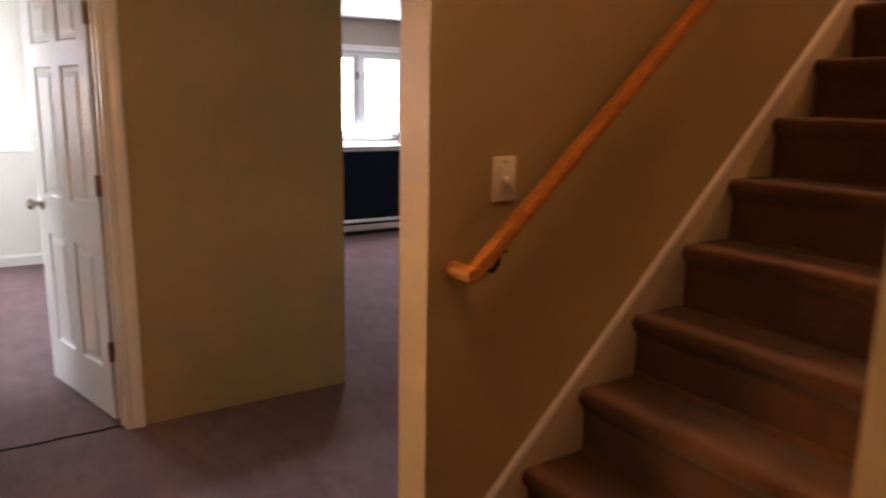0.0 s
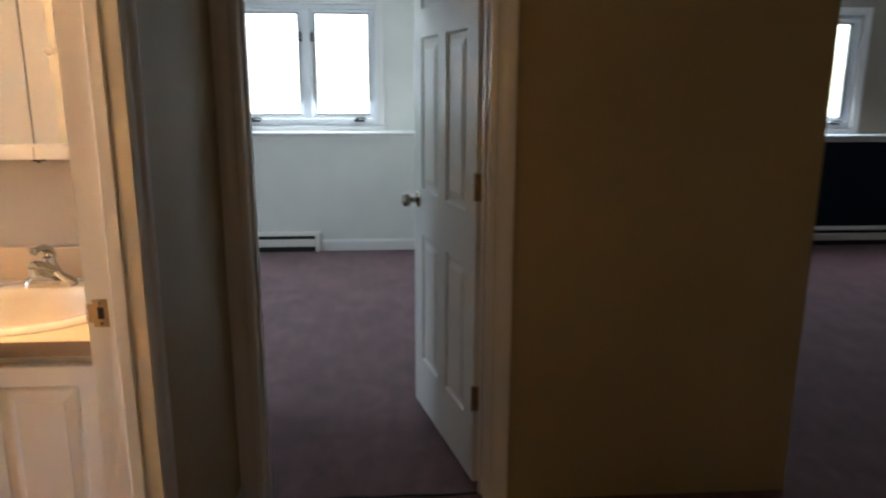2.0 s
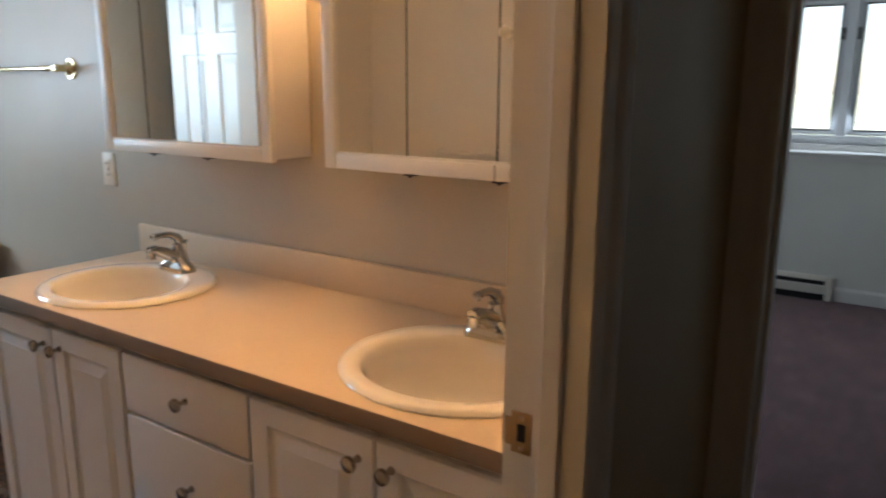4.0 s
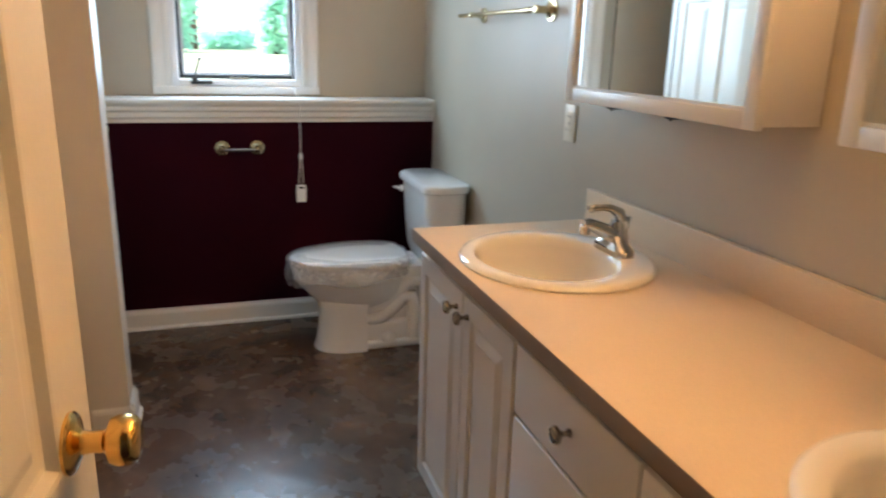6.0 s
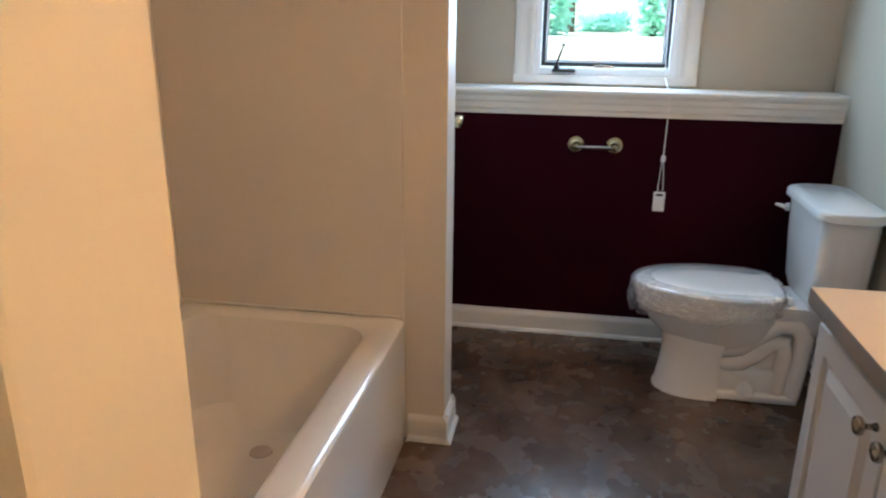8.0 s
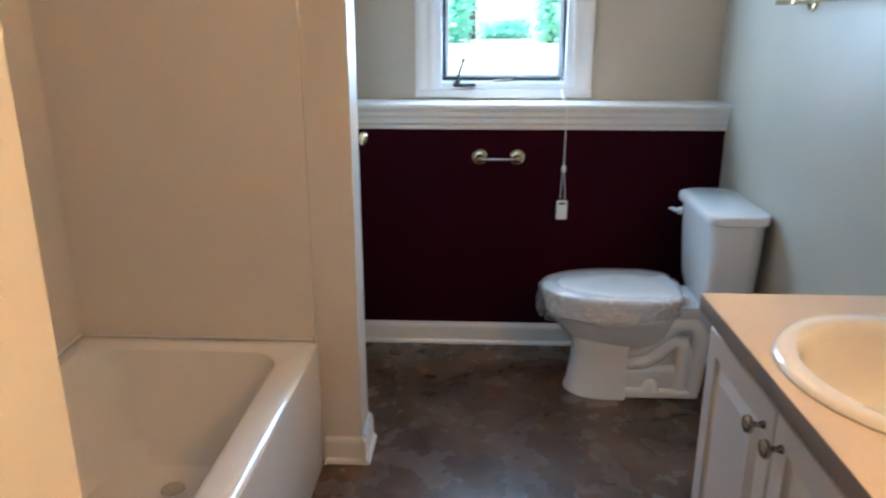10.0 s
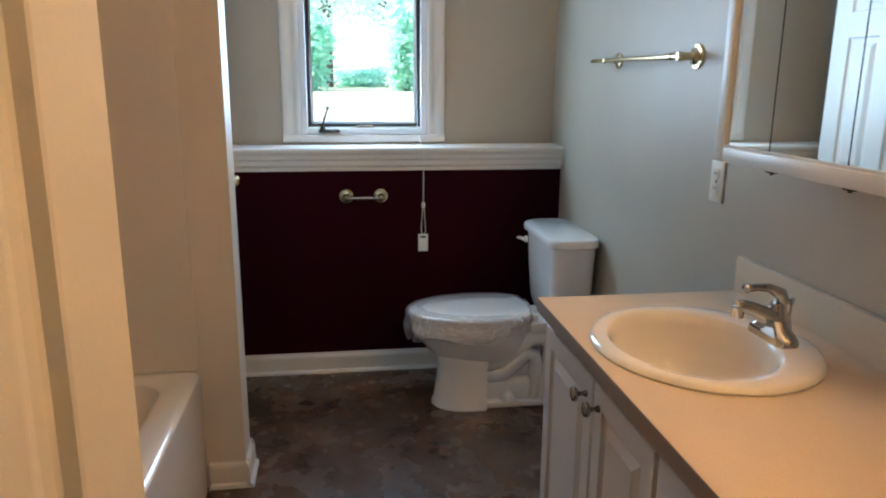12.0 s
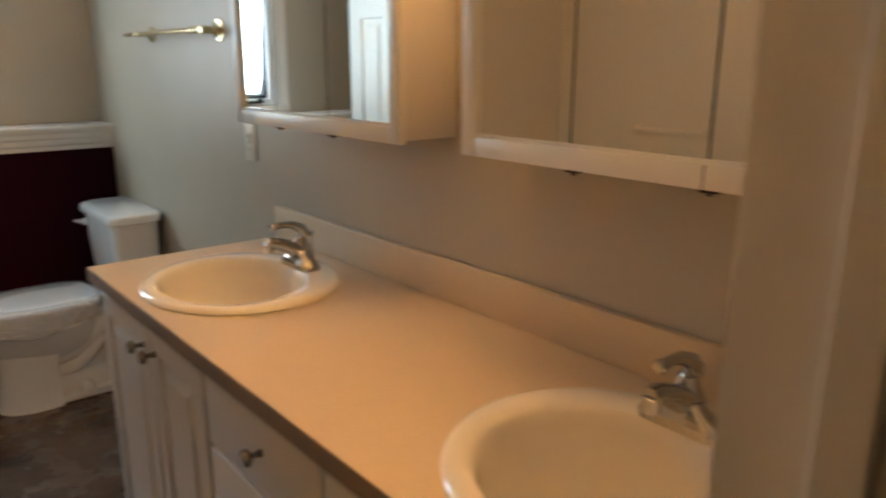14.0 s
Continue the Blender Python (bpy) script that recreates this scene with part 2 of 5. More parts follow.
LAMP_GLASS = glow("lit_frosted_glass", (1.0, 0.565, 0.22), 36.5)
DOME_GLASS = glow("lit_ceiling_dome", (1.0, 0.63, 0.34), 1.1)

# ---- mesh helpers ----


def link_mesh(name, bm, mat, smooth=False):
    me = bpy.data.meshes.new(name)
    bmesh.ops.recalc_face_normals(bm, faces=bm.faces)
    bm.to_mesh(me)
    bm.free()
    for m in mat if isinstance(mat, (list, tuple)) else [mat]:
        me.materials.append(m)
    if smooth:
        me.polygons.foreach_set("use_smooth", [True] * len(me.polygons))
        me.set_sharp_from_angle(angle=radians(38))
    return new(name, me)


def part(name, bm, mat, parent, label="", smooth=True):
    ob = link_mesh(name, bm, mat, smooth)
    ob.parent = parent
    return tagged(ob, label)


def thing(name, place, label, category, group="", kind="", turn=0.0):
    ob = new(name)
    ob.empty_display_size = 0.05
    ob.matrix_world = pose(*place, 0, 0, turn)
    return tagged(ob, label, category, group, kind)


def structure(name, bm, mat, label="", category="", smooth=False):
    return tagged(link_mesh(name, bm, mat, smooth), label, category, "", "structure")


def box(bm, x0, x1, y0, y1, z0, z1, bevel=0.0, seg=2, mat=0):
    vs = [bm.verts.new((x, y, z)) for x in (x0, x1) for y in (y0, y1) for z in (z0, z1)]
    fs = [bm.faces.new([vs[i] for i in q]) for q in ((0, 1, 3, 2), (4, 6, 7, 5), (0, 4, 5, 1), (2, 3, 7, 6), (0, 2, 6, 4), (1, 5, 7, 3))]
    for f in fs:
        f.material_index = mat
    if bevel:
        es = list({e for f in fs for e in f.edges})
        bmesh.ops.bevel(bm, geom=es, offset=bevel, segments=seg, profile=0.5, affect="EDGES")
    return bm


def boxed(*a, **k):
    return box(bmesh.new(), *a, **k)


def lathe(bm, profile, centre=(0, 0, 0), seg=28, sx=1.0, sy=1.0, m=None):
    """Turn (radius, height) pairs about the z axis; m: a matrix that puts the piece in place."""
    rings = []
    for r, z in profile:
        ring = []
        for i in range(seg):
            a = 2 * math.pi * i / seg
            p = Vector((r * sx * math.cos(a), r * sy * math.sin(a), z)) + Vector(centre)
            ring.append(bm.verts.new(m @ p if m else p))
        rings.append(ring)
    for a, b in zip(rings, rings[1:]):
        for i in range(seg):
            j = (i + 1) % seg
            bm.faces.new((a[i], a[j], b[j], b[i]))
    if profile[0][0] > 1e-6:
        bm.faces.new(rings[0])
    if profile[-1][0] > 1e-6:
        bm.faces.new(rings[-1])
    bmesh.ops.remove_doubles(bm, verts=[v for q in (rings[0], rings[-1]) for v in q], dist=1e-6)
    return bm


def tube(bm, points, radius, seg=12, close=True):
    """A round bar through the points; radius is one number or one for each point."""
    pts = [Vector(p) for p in points]
    rad = radius if isinstance(radius, (list, tuple)) else [radius] * len(pts)
    rings, side = [], None
    for i, p in enumerate(pts):
        d = (pts[min(i + 1, len(pts) - 1)] - pts[max(i - 1, 0)]).normalized()
        side = d.orthogonal().normalized() if side is None else (side - d * side.dot(d)).normalized()
        up = d.cross(side)
        rings.append([bm.verts.new(p + rad[i] * (math.cos(a) * side + math.sin(a) * up)) for a in (2 * math.pi * k / seg for k in range(seg))])
    for a, b in zip(rings, rings[1:]):
        for i in range(seg):
            j = (i + 1) % seg
            bm.faces.new((a[i], a[j], b[j], b[i]))
    if close:
        bm.faces.new(rings[0])
        bm.faces.new(rings[-1])
    return bm


def loft(bm, rings, cap=True):
    """Join closed rings of points, all of one length."""
    vr = [[bm.verts.new(p) for p in ring] for ring in rings]
    n = len(vr[0])
    for a, b in zip(vr, vr[1:]):
        for i in range(n):
            j = (i + 1) % n
            bm.faces.new((a[i], a[j], b[j], b[i]))
    if cap:
        bm.faces.new(vr[0])
        bm.faces.new(vr[-1])
    return bm


def moulding(bm, profile, a, b, out):
    """Sweep a profile of (out, up) pairs from a to b; out: the horizontal way in which it stands proud."""
    a, b, out = Vector(a), Vector(b), Vector(out)
    ends = [[bm.verts.new(p + out * u + Vector((0, 0, w))) for u, w in profile] for p in (a, b)]
    n = len(profile)
    for i in range(n):
        j = (i + 1) % n
        bm.faces.new((ends[0][i], ends[0][j], ends[1][j], ends[1][i]))
    bm.faces.new(ends[0])
    bm.faces.new(ends[1])
    return bm


def strip(bm, profile, a, b, side, out):
    """Sweep a casing profile of (across, out) pairs along a to b."""
    a, b, side, out = Vector(a), Vector(b), Vector(side), Vector(out)
    ends = [[bm.verts.new(p + side * u + out * w) for u, w in profile] for p in (a, b)]
    n = len(profile)
    for i in range(n):
        j = (i + 1) % n
        bm.faces.new((ends[0][i], ends[0][j], ends[1][j], ends[1][i]))
    bm.faces.new(ends[0])
    bm.faces.new(ends[1])
    return bm


CASING = [(0, 0), (0, 0.010), (0.008, 0.013), (0.022, 0.014), (0.028, 0.011), (0.040, 0.012), (0.055, 0.017), (0.072, 0.019), (0.082, 0.016), (0.085, 0)]
BASE = [(0, 0), (0.014, 0), (0.014, 0.075), (0.011, 0.085), (0.006, 0.092), (0.004, 0.100), (0, 0.100)]
SHOE = [(0.014, 0), (0.026, 0), (0.024, 0.010), (0.014, 0.017)]

# ---- structure: plan ----
LEFT, BATH_R = -0.402, -0.497        # hall's left wall: hall face, bath face
FACE, FACE_B = 3.50, 3.62          # wall at the hall's end: hall face, bedroom face
VAN = 3.371                        # bath wall behind the vanity
COL = 0.90                         # end of the stair walls
ST_L, ST_L2 = 1.722, 1.866         # stair wall with the handrail: two faces
ST_R, ST_R2 = 0.64, 0.52           # other stair wall
BED_R, END = 0.43, 1.507           # bedroom's right wall, end of the hall wall
KNEE, WINY = 7.42, 7.62            # basement knee wall and window wall of bedroom and family room
KX, WX = -3.91, -4.07              # the same in the bath
CEIL = 2.36
JAMB_N, JAMB_S = 2.725, 2.045      # bath door opening
DOOR_H = 2.05
TUB_Y0, TUB_Y1, TUB_X0, TUB_X1 = 1.075, 1.842, -2.895, -1.375
STUB_Y, STUB_X0, STUB_X1 = 1.967, -3.055, -2.925
BK = 1.055                         # bath's back wall
BED_L = -3.4
SHADE_BLOCK_X, SHADE_BLOCK_Y = -0.53, 4.25   # corner of an unseen block added to shade the bedroom doorway
FAM_R = 7.2

# floors
structure("floor_carpet", boxed(BED_L - 0.1, FAM_R + 0.1, -1.7, 7.7, -0.12, -0.002), CARPET, "mauve brown cut-pile carpet over hall and rooms", "carpet")
structure("floor_bath", boxed(-4.12, -0.47, 1.0, 3.40, -0.05, 0.004), VINYL, "mottled brown slate-look sheet vinyl floor", "vinyl floor")

# ceilings
structure("ceiling_bath", boxed(-4.3, -0.47, 0.9, 3.5, CEIL, CEIL + 0.1), CEILING, "white textured ceiling", "ceiling")
structure("ceiling_hall", boxed(-0.47, COL, -1.8, 3.56, CEIL, CEIL + 0.1), CEILING, "white textured ceiling", "ceiling")
structure("ceiling_bedroom", boxed(BED_L - 0.1, 1.0, 3.56, 7.9, CEIL + 0.002, CEIL + 0.1), CEILING, "white textured ceiling", "ceiling")
structure("ceiling_family_room", boxed(COL, FAM_R + 0.1, ST_L + 0.07, 7.9, CEIL - 0.002, CEIL + 0.1), CEILING, "white textured ceiling", "ceiling")
structure("ceiling_stairs", boxed(COL - 0.1, 5.2, ST_R2, ST_L2, 5.0, 5.1), CEILING, "white ceiling over the stairwell", "ceiling")

# hall left wall with the bath door opening
bm = bmesh.new()
box(bm, BATH_R, LEFT, -1.7, JAMB_S - 0.02, 0, CEIL)
box(bm, BATH_R, LEFT, JAMB_N + 0.02, FACE, 0, CEIL)
box(bm, BATH_R, LEFT, JAMB_S - 0.02, JAMB_N + 0.02, DOOR_H + 0.02, CEIL)
structure("wall_hall_west", bm, HALL_TAN, "tan painted hall wall", "wall")
structure("lining_bath_door_wall", boxed(BATH_R - 0.004, BATH_R, JAMB_N + 0.02, VAN, 0, CEIL), BATH_WALL, "greige painted bath wall", "wall")
structure("lining_bath_door_wall_south", boxed(BATH_R - 0.004, BATH_R, 1.86, JAMB_S - 0.02, 0, CEIL), BATH_WALL, "greige painted bath wall", "wall")

# wall at the end of the hall with the bedroom door opening
BJ0, BJ1 = -0.325, 0.42
bm = bmesh.new()
box(bm, LEFT - 0.12, BJ0 - 0.02, FACE, FACE_B, 0, CEIL)
box(bm, BJ1 + 0.02, END, FACE, FACE_B, 0, CEIL)
box(bm, BJ0 - 0.02, BJ1 + 0.02, FACE, FACE_B, DOOR_H + 0.02, CEIL)
structure("wall_hall_north", bm, HALL_TAN, "tan painted wall at the end of the hall", "wall")
structure("wall_family_west", boxed(END - 0.12, END, FACE_B, KNEE, 0, CEIL), FAM_WALL, "taupe painted family room wall", "wall")
structure("wall_bedroom_east", boxed(BED_R, BED_R + 0.1, FACE_B, 7.62, 0, CEIL), BED_WALL, "cream painted bedroom wall", "wall")
structure("wall_bedroom_south", boxed(SHADE_BLOCK_X, BJ0 - 0.03, FACE_B, FACE_B + 0.01, 0, CEIL), BED_WALL, "cream painted bedroom wall", "wall")
# added out of view: keeps side window light off the floor by the door
structure("bedroom_shade_block", boxed(BED_L, SHADE_BLOCK_X, FACE_B, SHADE_BLOCK_Y, 0, CEIL), BED_WALL, "unseen cream block added to shade the floor inside the bedroom door", "wall")
structure("wall_hall_south", boxed(-0.53, 1.02, -1.8, -1.7, 0, CEIL), HALL_TAN, "tan painted hall wall", "wall")
structure("wall_hall_east", boxed(COL, COL + 0.12, -1.7, ST_R2, 0, CEIL + 0.1), HALL_TAN, "tan painted hall wall beside the stairs", "wall")

# stair walls
structure("wall_stairs_south", boxed(COL, 5.2, ST_R2, ST_R, 0, 5.0), HALL_TAN, "tan painted stair wall", "wall")
structure("wall_stairs_north", boxed(COL, 5.2, ST_L, ST_L2, 0, 5.0), HALL_TAN, "tan painted stair wall carrying the handrail", "wall")
structure("wall_stairs_end", boxed(5.2, 5.3, ST_R2, ST_L2, 0, 5.0), HALL_TAN, "tan painted wall at the stair head", "wall")
structure("wall_stairs_above_hall", boxed(COL - 0.1, COL, ST_R2, ST_L2, CEIL + 0.1, 5.0), HALL_TAN, "tan painted wall above the hall ceiling", "wall")
structure("landing", boxed(3.72, 5.2, ST_R, ST_L, 2.4, 2.6), STAIR_CARPET, "carpeted landing at the stair head", "landing")

# family room
structure("wall_family_east", boxed(FAM_R, FAM_R + 0.1, ST_L2, 7.62, 0, CEIL), FAM_WALL, "taupe painted family room wall", "wall")
structure("wall_family_south", boxed(5.2, FAM_R, ST_L2 - 0.12, ST_L2, 0, CEIL), FAM_WALL, "taupe painted family room wall", "wall")


def window_wall(name, axis, a0, a1, face, back_face, o0, o1, z0, z1, mat, label):
    """A wall along the axis with one opening."""
    bm = bmesh.new()
    for u0, u1, w0, w1 in ((a0, o0, 0, CEIL), (o1, a1, 0, CEIL), (o0, o1, 0, z0), (o0, o1, z1, CEIL)):
        if axis == "x":
            box(bm, u0, u1, face, back_face, w0, w1)
        else:
            box(bm, back_face, face, u0, u1, w0, w1)
    return structure(name, bm, mat, label, "wall")


BW0, BW1 = -1.19, -0.01
FW0, FW1 = 3.10, 4.27
WZ0, WZ1 = 1.06, 2.06
window_wall("wall_bedroom_west", "y", FACE_B, 7.62, BED_L, BED_L - 0.1, 4.38, 5.12, 1.14, WZ1 - 0.08, BED_WALL, "cream painted bedroom wall with a side window")
window_wall("wall_bedroom_north", "x", BED_L - 0.1, 1.0, WINY, WINY + 0.2, BW0, BW1, WZ0, WZ1, BED_WALL, "cream painted wall round the bedroom window")
window_wall("wall_family_north", "x", 1.0, FAM_R + 0.1, WINY, WINY + 0.2, FW0, FW1, WZ0 - 0.03, WZ1 - 0.05, FAM_WALL, "taupe painted wall round the family room window")
structure("knee_wall_bedroom", boxed(BED_L, BED_R, KNEE, WINY, 0, 0.985), BED_WALL, "cream painted knee wall under the bedroom window", "wall")
structure("knee_wall_family", boxed(END, FAM_R, KNEE, WINY, 0, 0.95), NAVY, "dark navy painted knee wall under the family room window", "wall")

# bath walls
BWY0, BWY1, BWZ0, BWZ1 = 2.145, 2.742, 1.14, 2.06
window_wall("wall_bath_west", "y", 0.95, 3.5, WX, WX - 0.2, BWY0, BWY1, BWZ0, BWZ1, BATH_WALL, "greige painted wall round the bath window")
structure("knee_wall_bath", boxed(WX, KX, BK, VAN, 0, 1.06), PLUM, "dark plum painted knee wall behind the toilet", "wall")
structure("wall_bath_north", boxed(-4.27, BATH_R, VAN, FACE, 0, CEIL), BATH_WALL, "greige painted bath wall behind the vanity", "wall")
structure("wall_bath_south", boxed(-4.27, BATH_R, BK - 0.1, BK, 0, CEIL), BATH_WALL, "greige painted bath wall", "wall")
structure("wall_tub_end", boxed(STUB_X0, STUB_X1, BK, STUB_Y, 0, CEIL), STUB_WALL, "pale almond painted stub wall at the end of the tub", "wall")
structure("wall_tub_head", boxed(TUB_X1 + 0.02, BATH_R - 0.004, BK, 1.86, 0, CEIL), BATH_WALL, "greige painted wall at the head of the tub", "wall")
structure("tub_panel_end", boxed(STUB_X1, STUB_X1 + 0.012, TUB_Y0 - 0.018, TUB_Y1 - 0.01, 0.43, 2.1), SURROUND, "smooth almond panel at the end of the tub", "wall panel")
structure("tub_panel_back", boxed(STUB_X1, TUB_X1 + 0.02, BK, BK + 0.012, 0.43, 2.1), SURROUND, "smooth almond panel behind the tub", "wall panel")
structure("tub_panel_head", boxed(TUB_X1 + 0.008, TUB_X1 + 0.02, TUB_Y0 - 0.006, TUB_Y1 - 0.01, 0.43, 2.1), SURROUND, "smooth almond panel at the head of the tub", "wall panel")

# ---- trim, frames and openings ----


def casing_set(name, wall_pts, side, out, mat=TRIM, far=True, label="white moulded door casing"):
    """Side casings from the floor and a head across, one structure piece."""
    bm = bmesh.new()
    (a, b), z = wall_pts, DOOR_H
    a, b, side = Vector(a), Vector(b), Vector(side)
    up = Vector((0, 0, z + 0.085))
    strip(bm, CASING, a, a + up, -side, out)
    if far:
        strip(bm, CASING, b, b + up, side, out)
    strip(bm, CASING, a + Vector((0, 0, z)), b + Vector((0, 0, z)), (0, 0, 1), out)
    return structure(name, bm, mat, label, "door casing")


casing_set("casing_bath_door_hall", ((LEFT, JAMB_S, 0), (LEFT, JAMB_N, 0)), (0, 1, 0), (1, 0, 0))
casing_set("casing_bath_door_inside", ((BATH_R - 0.004, JAMB_S, 0.004), (BATH_R - 0.004, JAMB_N, 0.004)), (0, 1, 0), (-1, 0, 0))
casing_set("casing_bedroom_door_hall", ((BJ0, FACE, 0), (BJ1, FACE, 0)), (1, 0, 0), (0, -1, 0))

# bath door frame: jamb boards with a stop
bm = bmesh.new()
box(bm, BATH_R - 0.006, LEFT + 0.002, JAMB_N, JAMB_N + 0.02, 0, DOOR_H, 0.002)
box(bm, BATH_R - 0.006, LEFT + 0.002, JAMB_S - 0.02, JAMB_S, 0, DOOR_H, 0.002)
box(bm, BATH_R - 0.006, LEFT + 0.002, JAMB_S, JAMB_N, DOOR_H, DOOR_H + 0.02, 0.002)
box(bm, -0.455, -0.425, JAMB_N - 0.011, JAMB_N, 0, DOOR_H, 0.003)
box(bm, -0.455, -0.425, JAMB_S, JAMB_S + 0.011, 0, DOOR_H, 0.003)
door_frame_1 = structure("door_frame_1", bm, TRIM, "white painted bath door jamb with stop", "door frame")
bm = boxed(-0.498, -0.468, JAMB_N - 0.0025, JAMB_N - 0.0002, 0.925, 0.985, 0.001)
strip(bm, [(0, 0), (0.012, 0), (0.022, 0.006), (0.021, 0.008), (0.011, 0.0025), (0, 0.0025)], (-0.492, JAMB_N - 0.003, 0.935), (-0.492, JAMB_N - 0.003, 0.975), (-1, 0, 0), (0, 1, 0))
strike = part("strike_plate", bm, BRONZE, door_frame_1, "brushed bronze strike plate")
# no real hole: its shade is a dark patch on the strike plate
part("latch_hole_shade", boxed(-0.488, -0.476, JAMB_N - 0.0036, JAMB_N - 0.0024, 0.943, 0.968), DARK_GAP, door_frame_1)
bm = bmesh.new()
for z in (0.933, 0.977):
    lathe(bm, [(0.004, 0), (0.003, 0.0015), (0, 0.0015)], (0, 0, 0), 10, m=pose(-0.482, JAMB_N - 0.0025, z, 90))
part("screws", bm, NICKEL, door_frame_1)
structure("threshold_bath", boxed(-0.50, LEFT - 0.015, JAMB_S, JAMB_N, -0.01, 0.009, 0.003), BRONZE, "thin metal threshold strip", "threshold")

# bedroom door frame
bm = bmesh.new()
box(bm, BJ0 - 0.02, BJ0, FACE - 0.002, FACE_B + 0.002, 0, DOOR_H, 0.002)
box(bm, BJ1, BJ1 + 0.02, FACE - 0.002, FACE_B + 0.002, 0, DOOR_H, 0.002)
box(bm, BJ0, BJ1, FACE - 0.002, FACE_B + 0.002, DOOR_H, DOOR_H + 0.02, 0.002)
box(bm, BJ0, BJ0 + 0.011, 3.535, 3.57, 0, DOOR_H, 0.003)
box(bm, BJ1 - 0.011, BJ1, 3.535, 3.57, 0, DOOR_H, 0.003)
structure("door_frame_2", bm, TRIM, "white painted bedroom door jamb with stop", "door frame")
bm = bmesh.new()
tube(bm, [(BJ0 + (BJ1 - BJ0) * k / 16, 3.545 + 0.004 * math.sin(k * 1.3), -0.001) for k in range(17)], 0.005, 6)
structure("carpet_seam", bm, DARK_GAP, "dark carpet seam in the bedroom doorway", "seam")


def baseboard(name, a, b, out, shoe=False, z=0.0):
    bm = bmesh.new()
    a, b = Vector((*a, z)), Vector((*b, z))
    moulding(bm, BASE, a, b, out)
    if shoe:
        moulding(bm, SHOE, a, b, out)
    return structure(name, bm, TRIM, "white painted baseboard", "baseboard")


baseboard("baseboard_hall_west", (LEFT, JAMB_N + 0.085), (LEFT, FACE - 0.02), (1, 0, 0))
baseboard("baseboard_hall_south", (LEFT, -1.7), (LEFT, JAMB_S - 0.09), (1, 0, 0))
baseboard("baseboard_knee", (KX, BK), (KX, VAN), (1, 0, 0), True, 0.004)
baseboard("baseboard_bath_north", (KX + 0.015, VAN), (-2.285, VAN), (0, -1, 0), True, 0.004)
baseboard("baseboard_stub_side", (STUB_X1 - 0.005, TUB_Y1 + 0.002), (STUB_X1 - 0.005, STUB_Y + 0.014), (1, 0, 0), True, 0.004)
baseboard("baseboard_stub_front", (STUB_X0 - 0.024, STUB_Y), (STUB_X1 + 0.02, STUB_Y), (0, 1, 0), True, 0.004)
baseboard("baseboard_stub_back", (STUB_X0, BK), (STUB_X0, STUB_Y + 0.014), (-1, 0, 0), True, 0.004)
baseboard("baseboard_bedroom_north", (-0.50, KNEE), (BED_R, KNEE), (0, -1, 0))
baseboard("baseboard_bedroom_east", (BED_R, FACE_B + 0.01), (BED_R, KNEE - 0.014), (-1, 0, 0))
# boards along the added shade block
baseboard("baseboard_shade_block", (BED_L, SHADE_BLOCK_Y), (SHADE_BLOCK_X + 0.014, SHADE_BLOCK_Y), (0, 1, 0))
baseboard("baseboard_shade_block_end", (SHADE_BLOCK_X, FACE_B + 0.01), (SHADE_BLOCK_X, SHADE_BLOCK_Y), (1, 0, 0))

# ledges over the knee walls
LEDGE = [(0, 0), (0.010, 0), (0.012, 0.018), (0.020, 0.026), (0.022, 0.048), (0.028, 0.056), (0.030, 0.074), (0.036, 0.082), (0.040, 0.092), (0.040, 0.102), (0.035, 0.107), (-0.16, 0.107), (-0.16, 0.073), (0, 0.073)]
structure("ledge_bath", moulding(bmesh.new(), LEDGE, (KX, BK, 0.988), (KX, VAN, 0.988), (1, 0, 0)), TRIM, "white moulded ledge over the plum knee wall", "ledge")
SILL = [(0, 0), (0.012, 0), (0.016, 0.03), (0.026, 0.036), (0.030, 0.05), (0.026, 0.058), (-0.20, 0.058), (-0.20, 0.03), (0, 0.03)]
structure("ledge_bedroom", moulding(bmesh.new(), SILL, (BED_L, KNEE, 0.957), (BED_R, KNEE, 0.957), (0, -1, 0)), TRIM, "white painted ledge under the bedroom window", "ledge")
structure("ledge_family", moulding(bmesh.new(), SILL, (END, KNEE, 0.925), (FAM_R, KNEE, 0.925), (0, -1, 0)), TRIM, "white painted ledge over the navy knee wall", "ledge")

# ---- windows ----


def frame_bars(bm, u0, u1, z0, z1, w, d0, d1, bevel=0.003):
    """A rectangular frame in the plane across y, bars w wide, from depth d0 to d1."""
    box(bm, u0, u0 + w, d0, d1, z0, z1, bevel)
    box(bm, u1 - w, u1, d0, d1, z0, z1, bevel)
    box(bm, u0 + w, u1 - w, d0, d1, z0, z0 + w, bevel)
    box(bm, u0 + w, u1 - w, d0, d1, z1 - w, z1, bevel)
    return bm


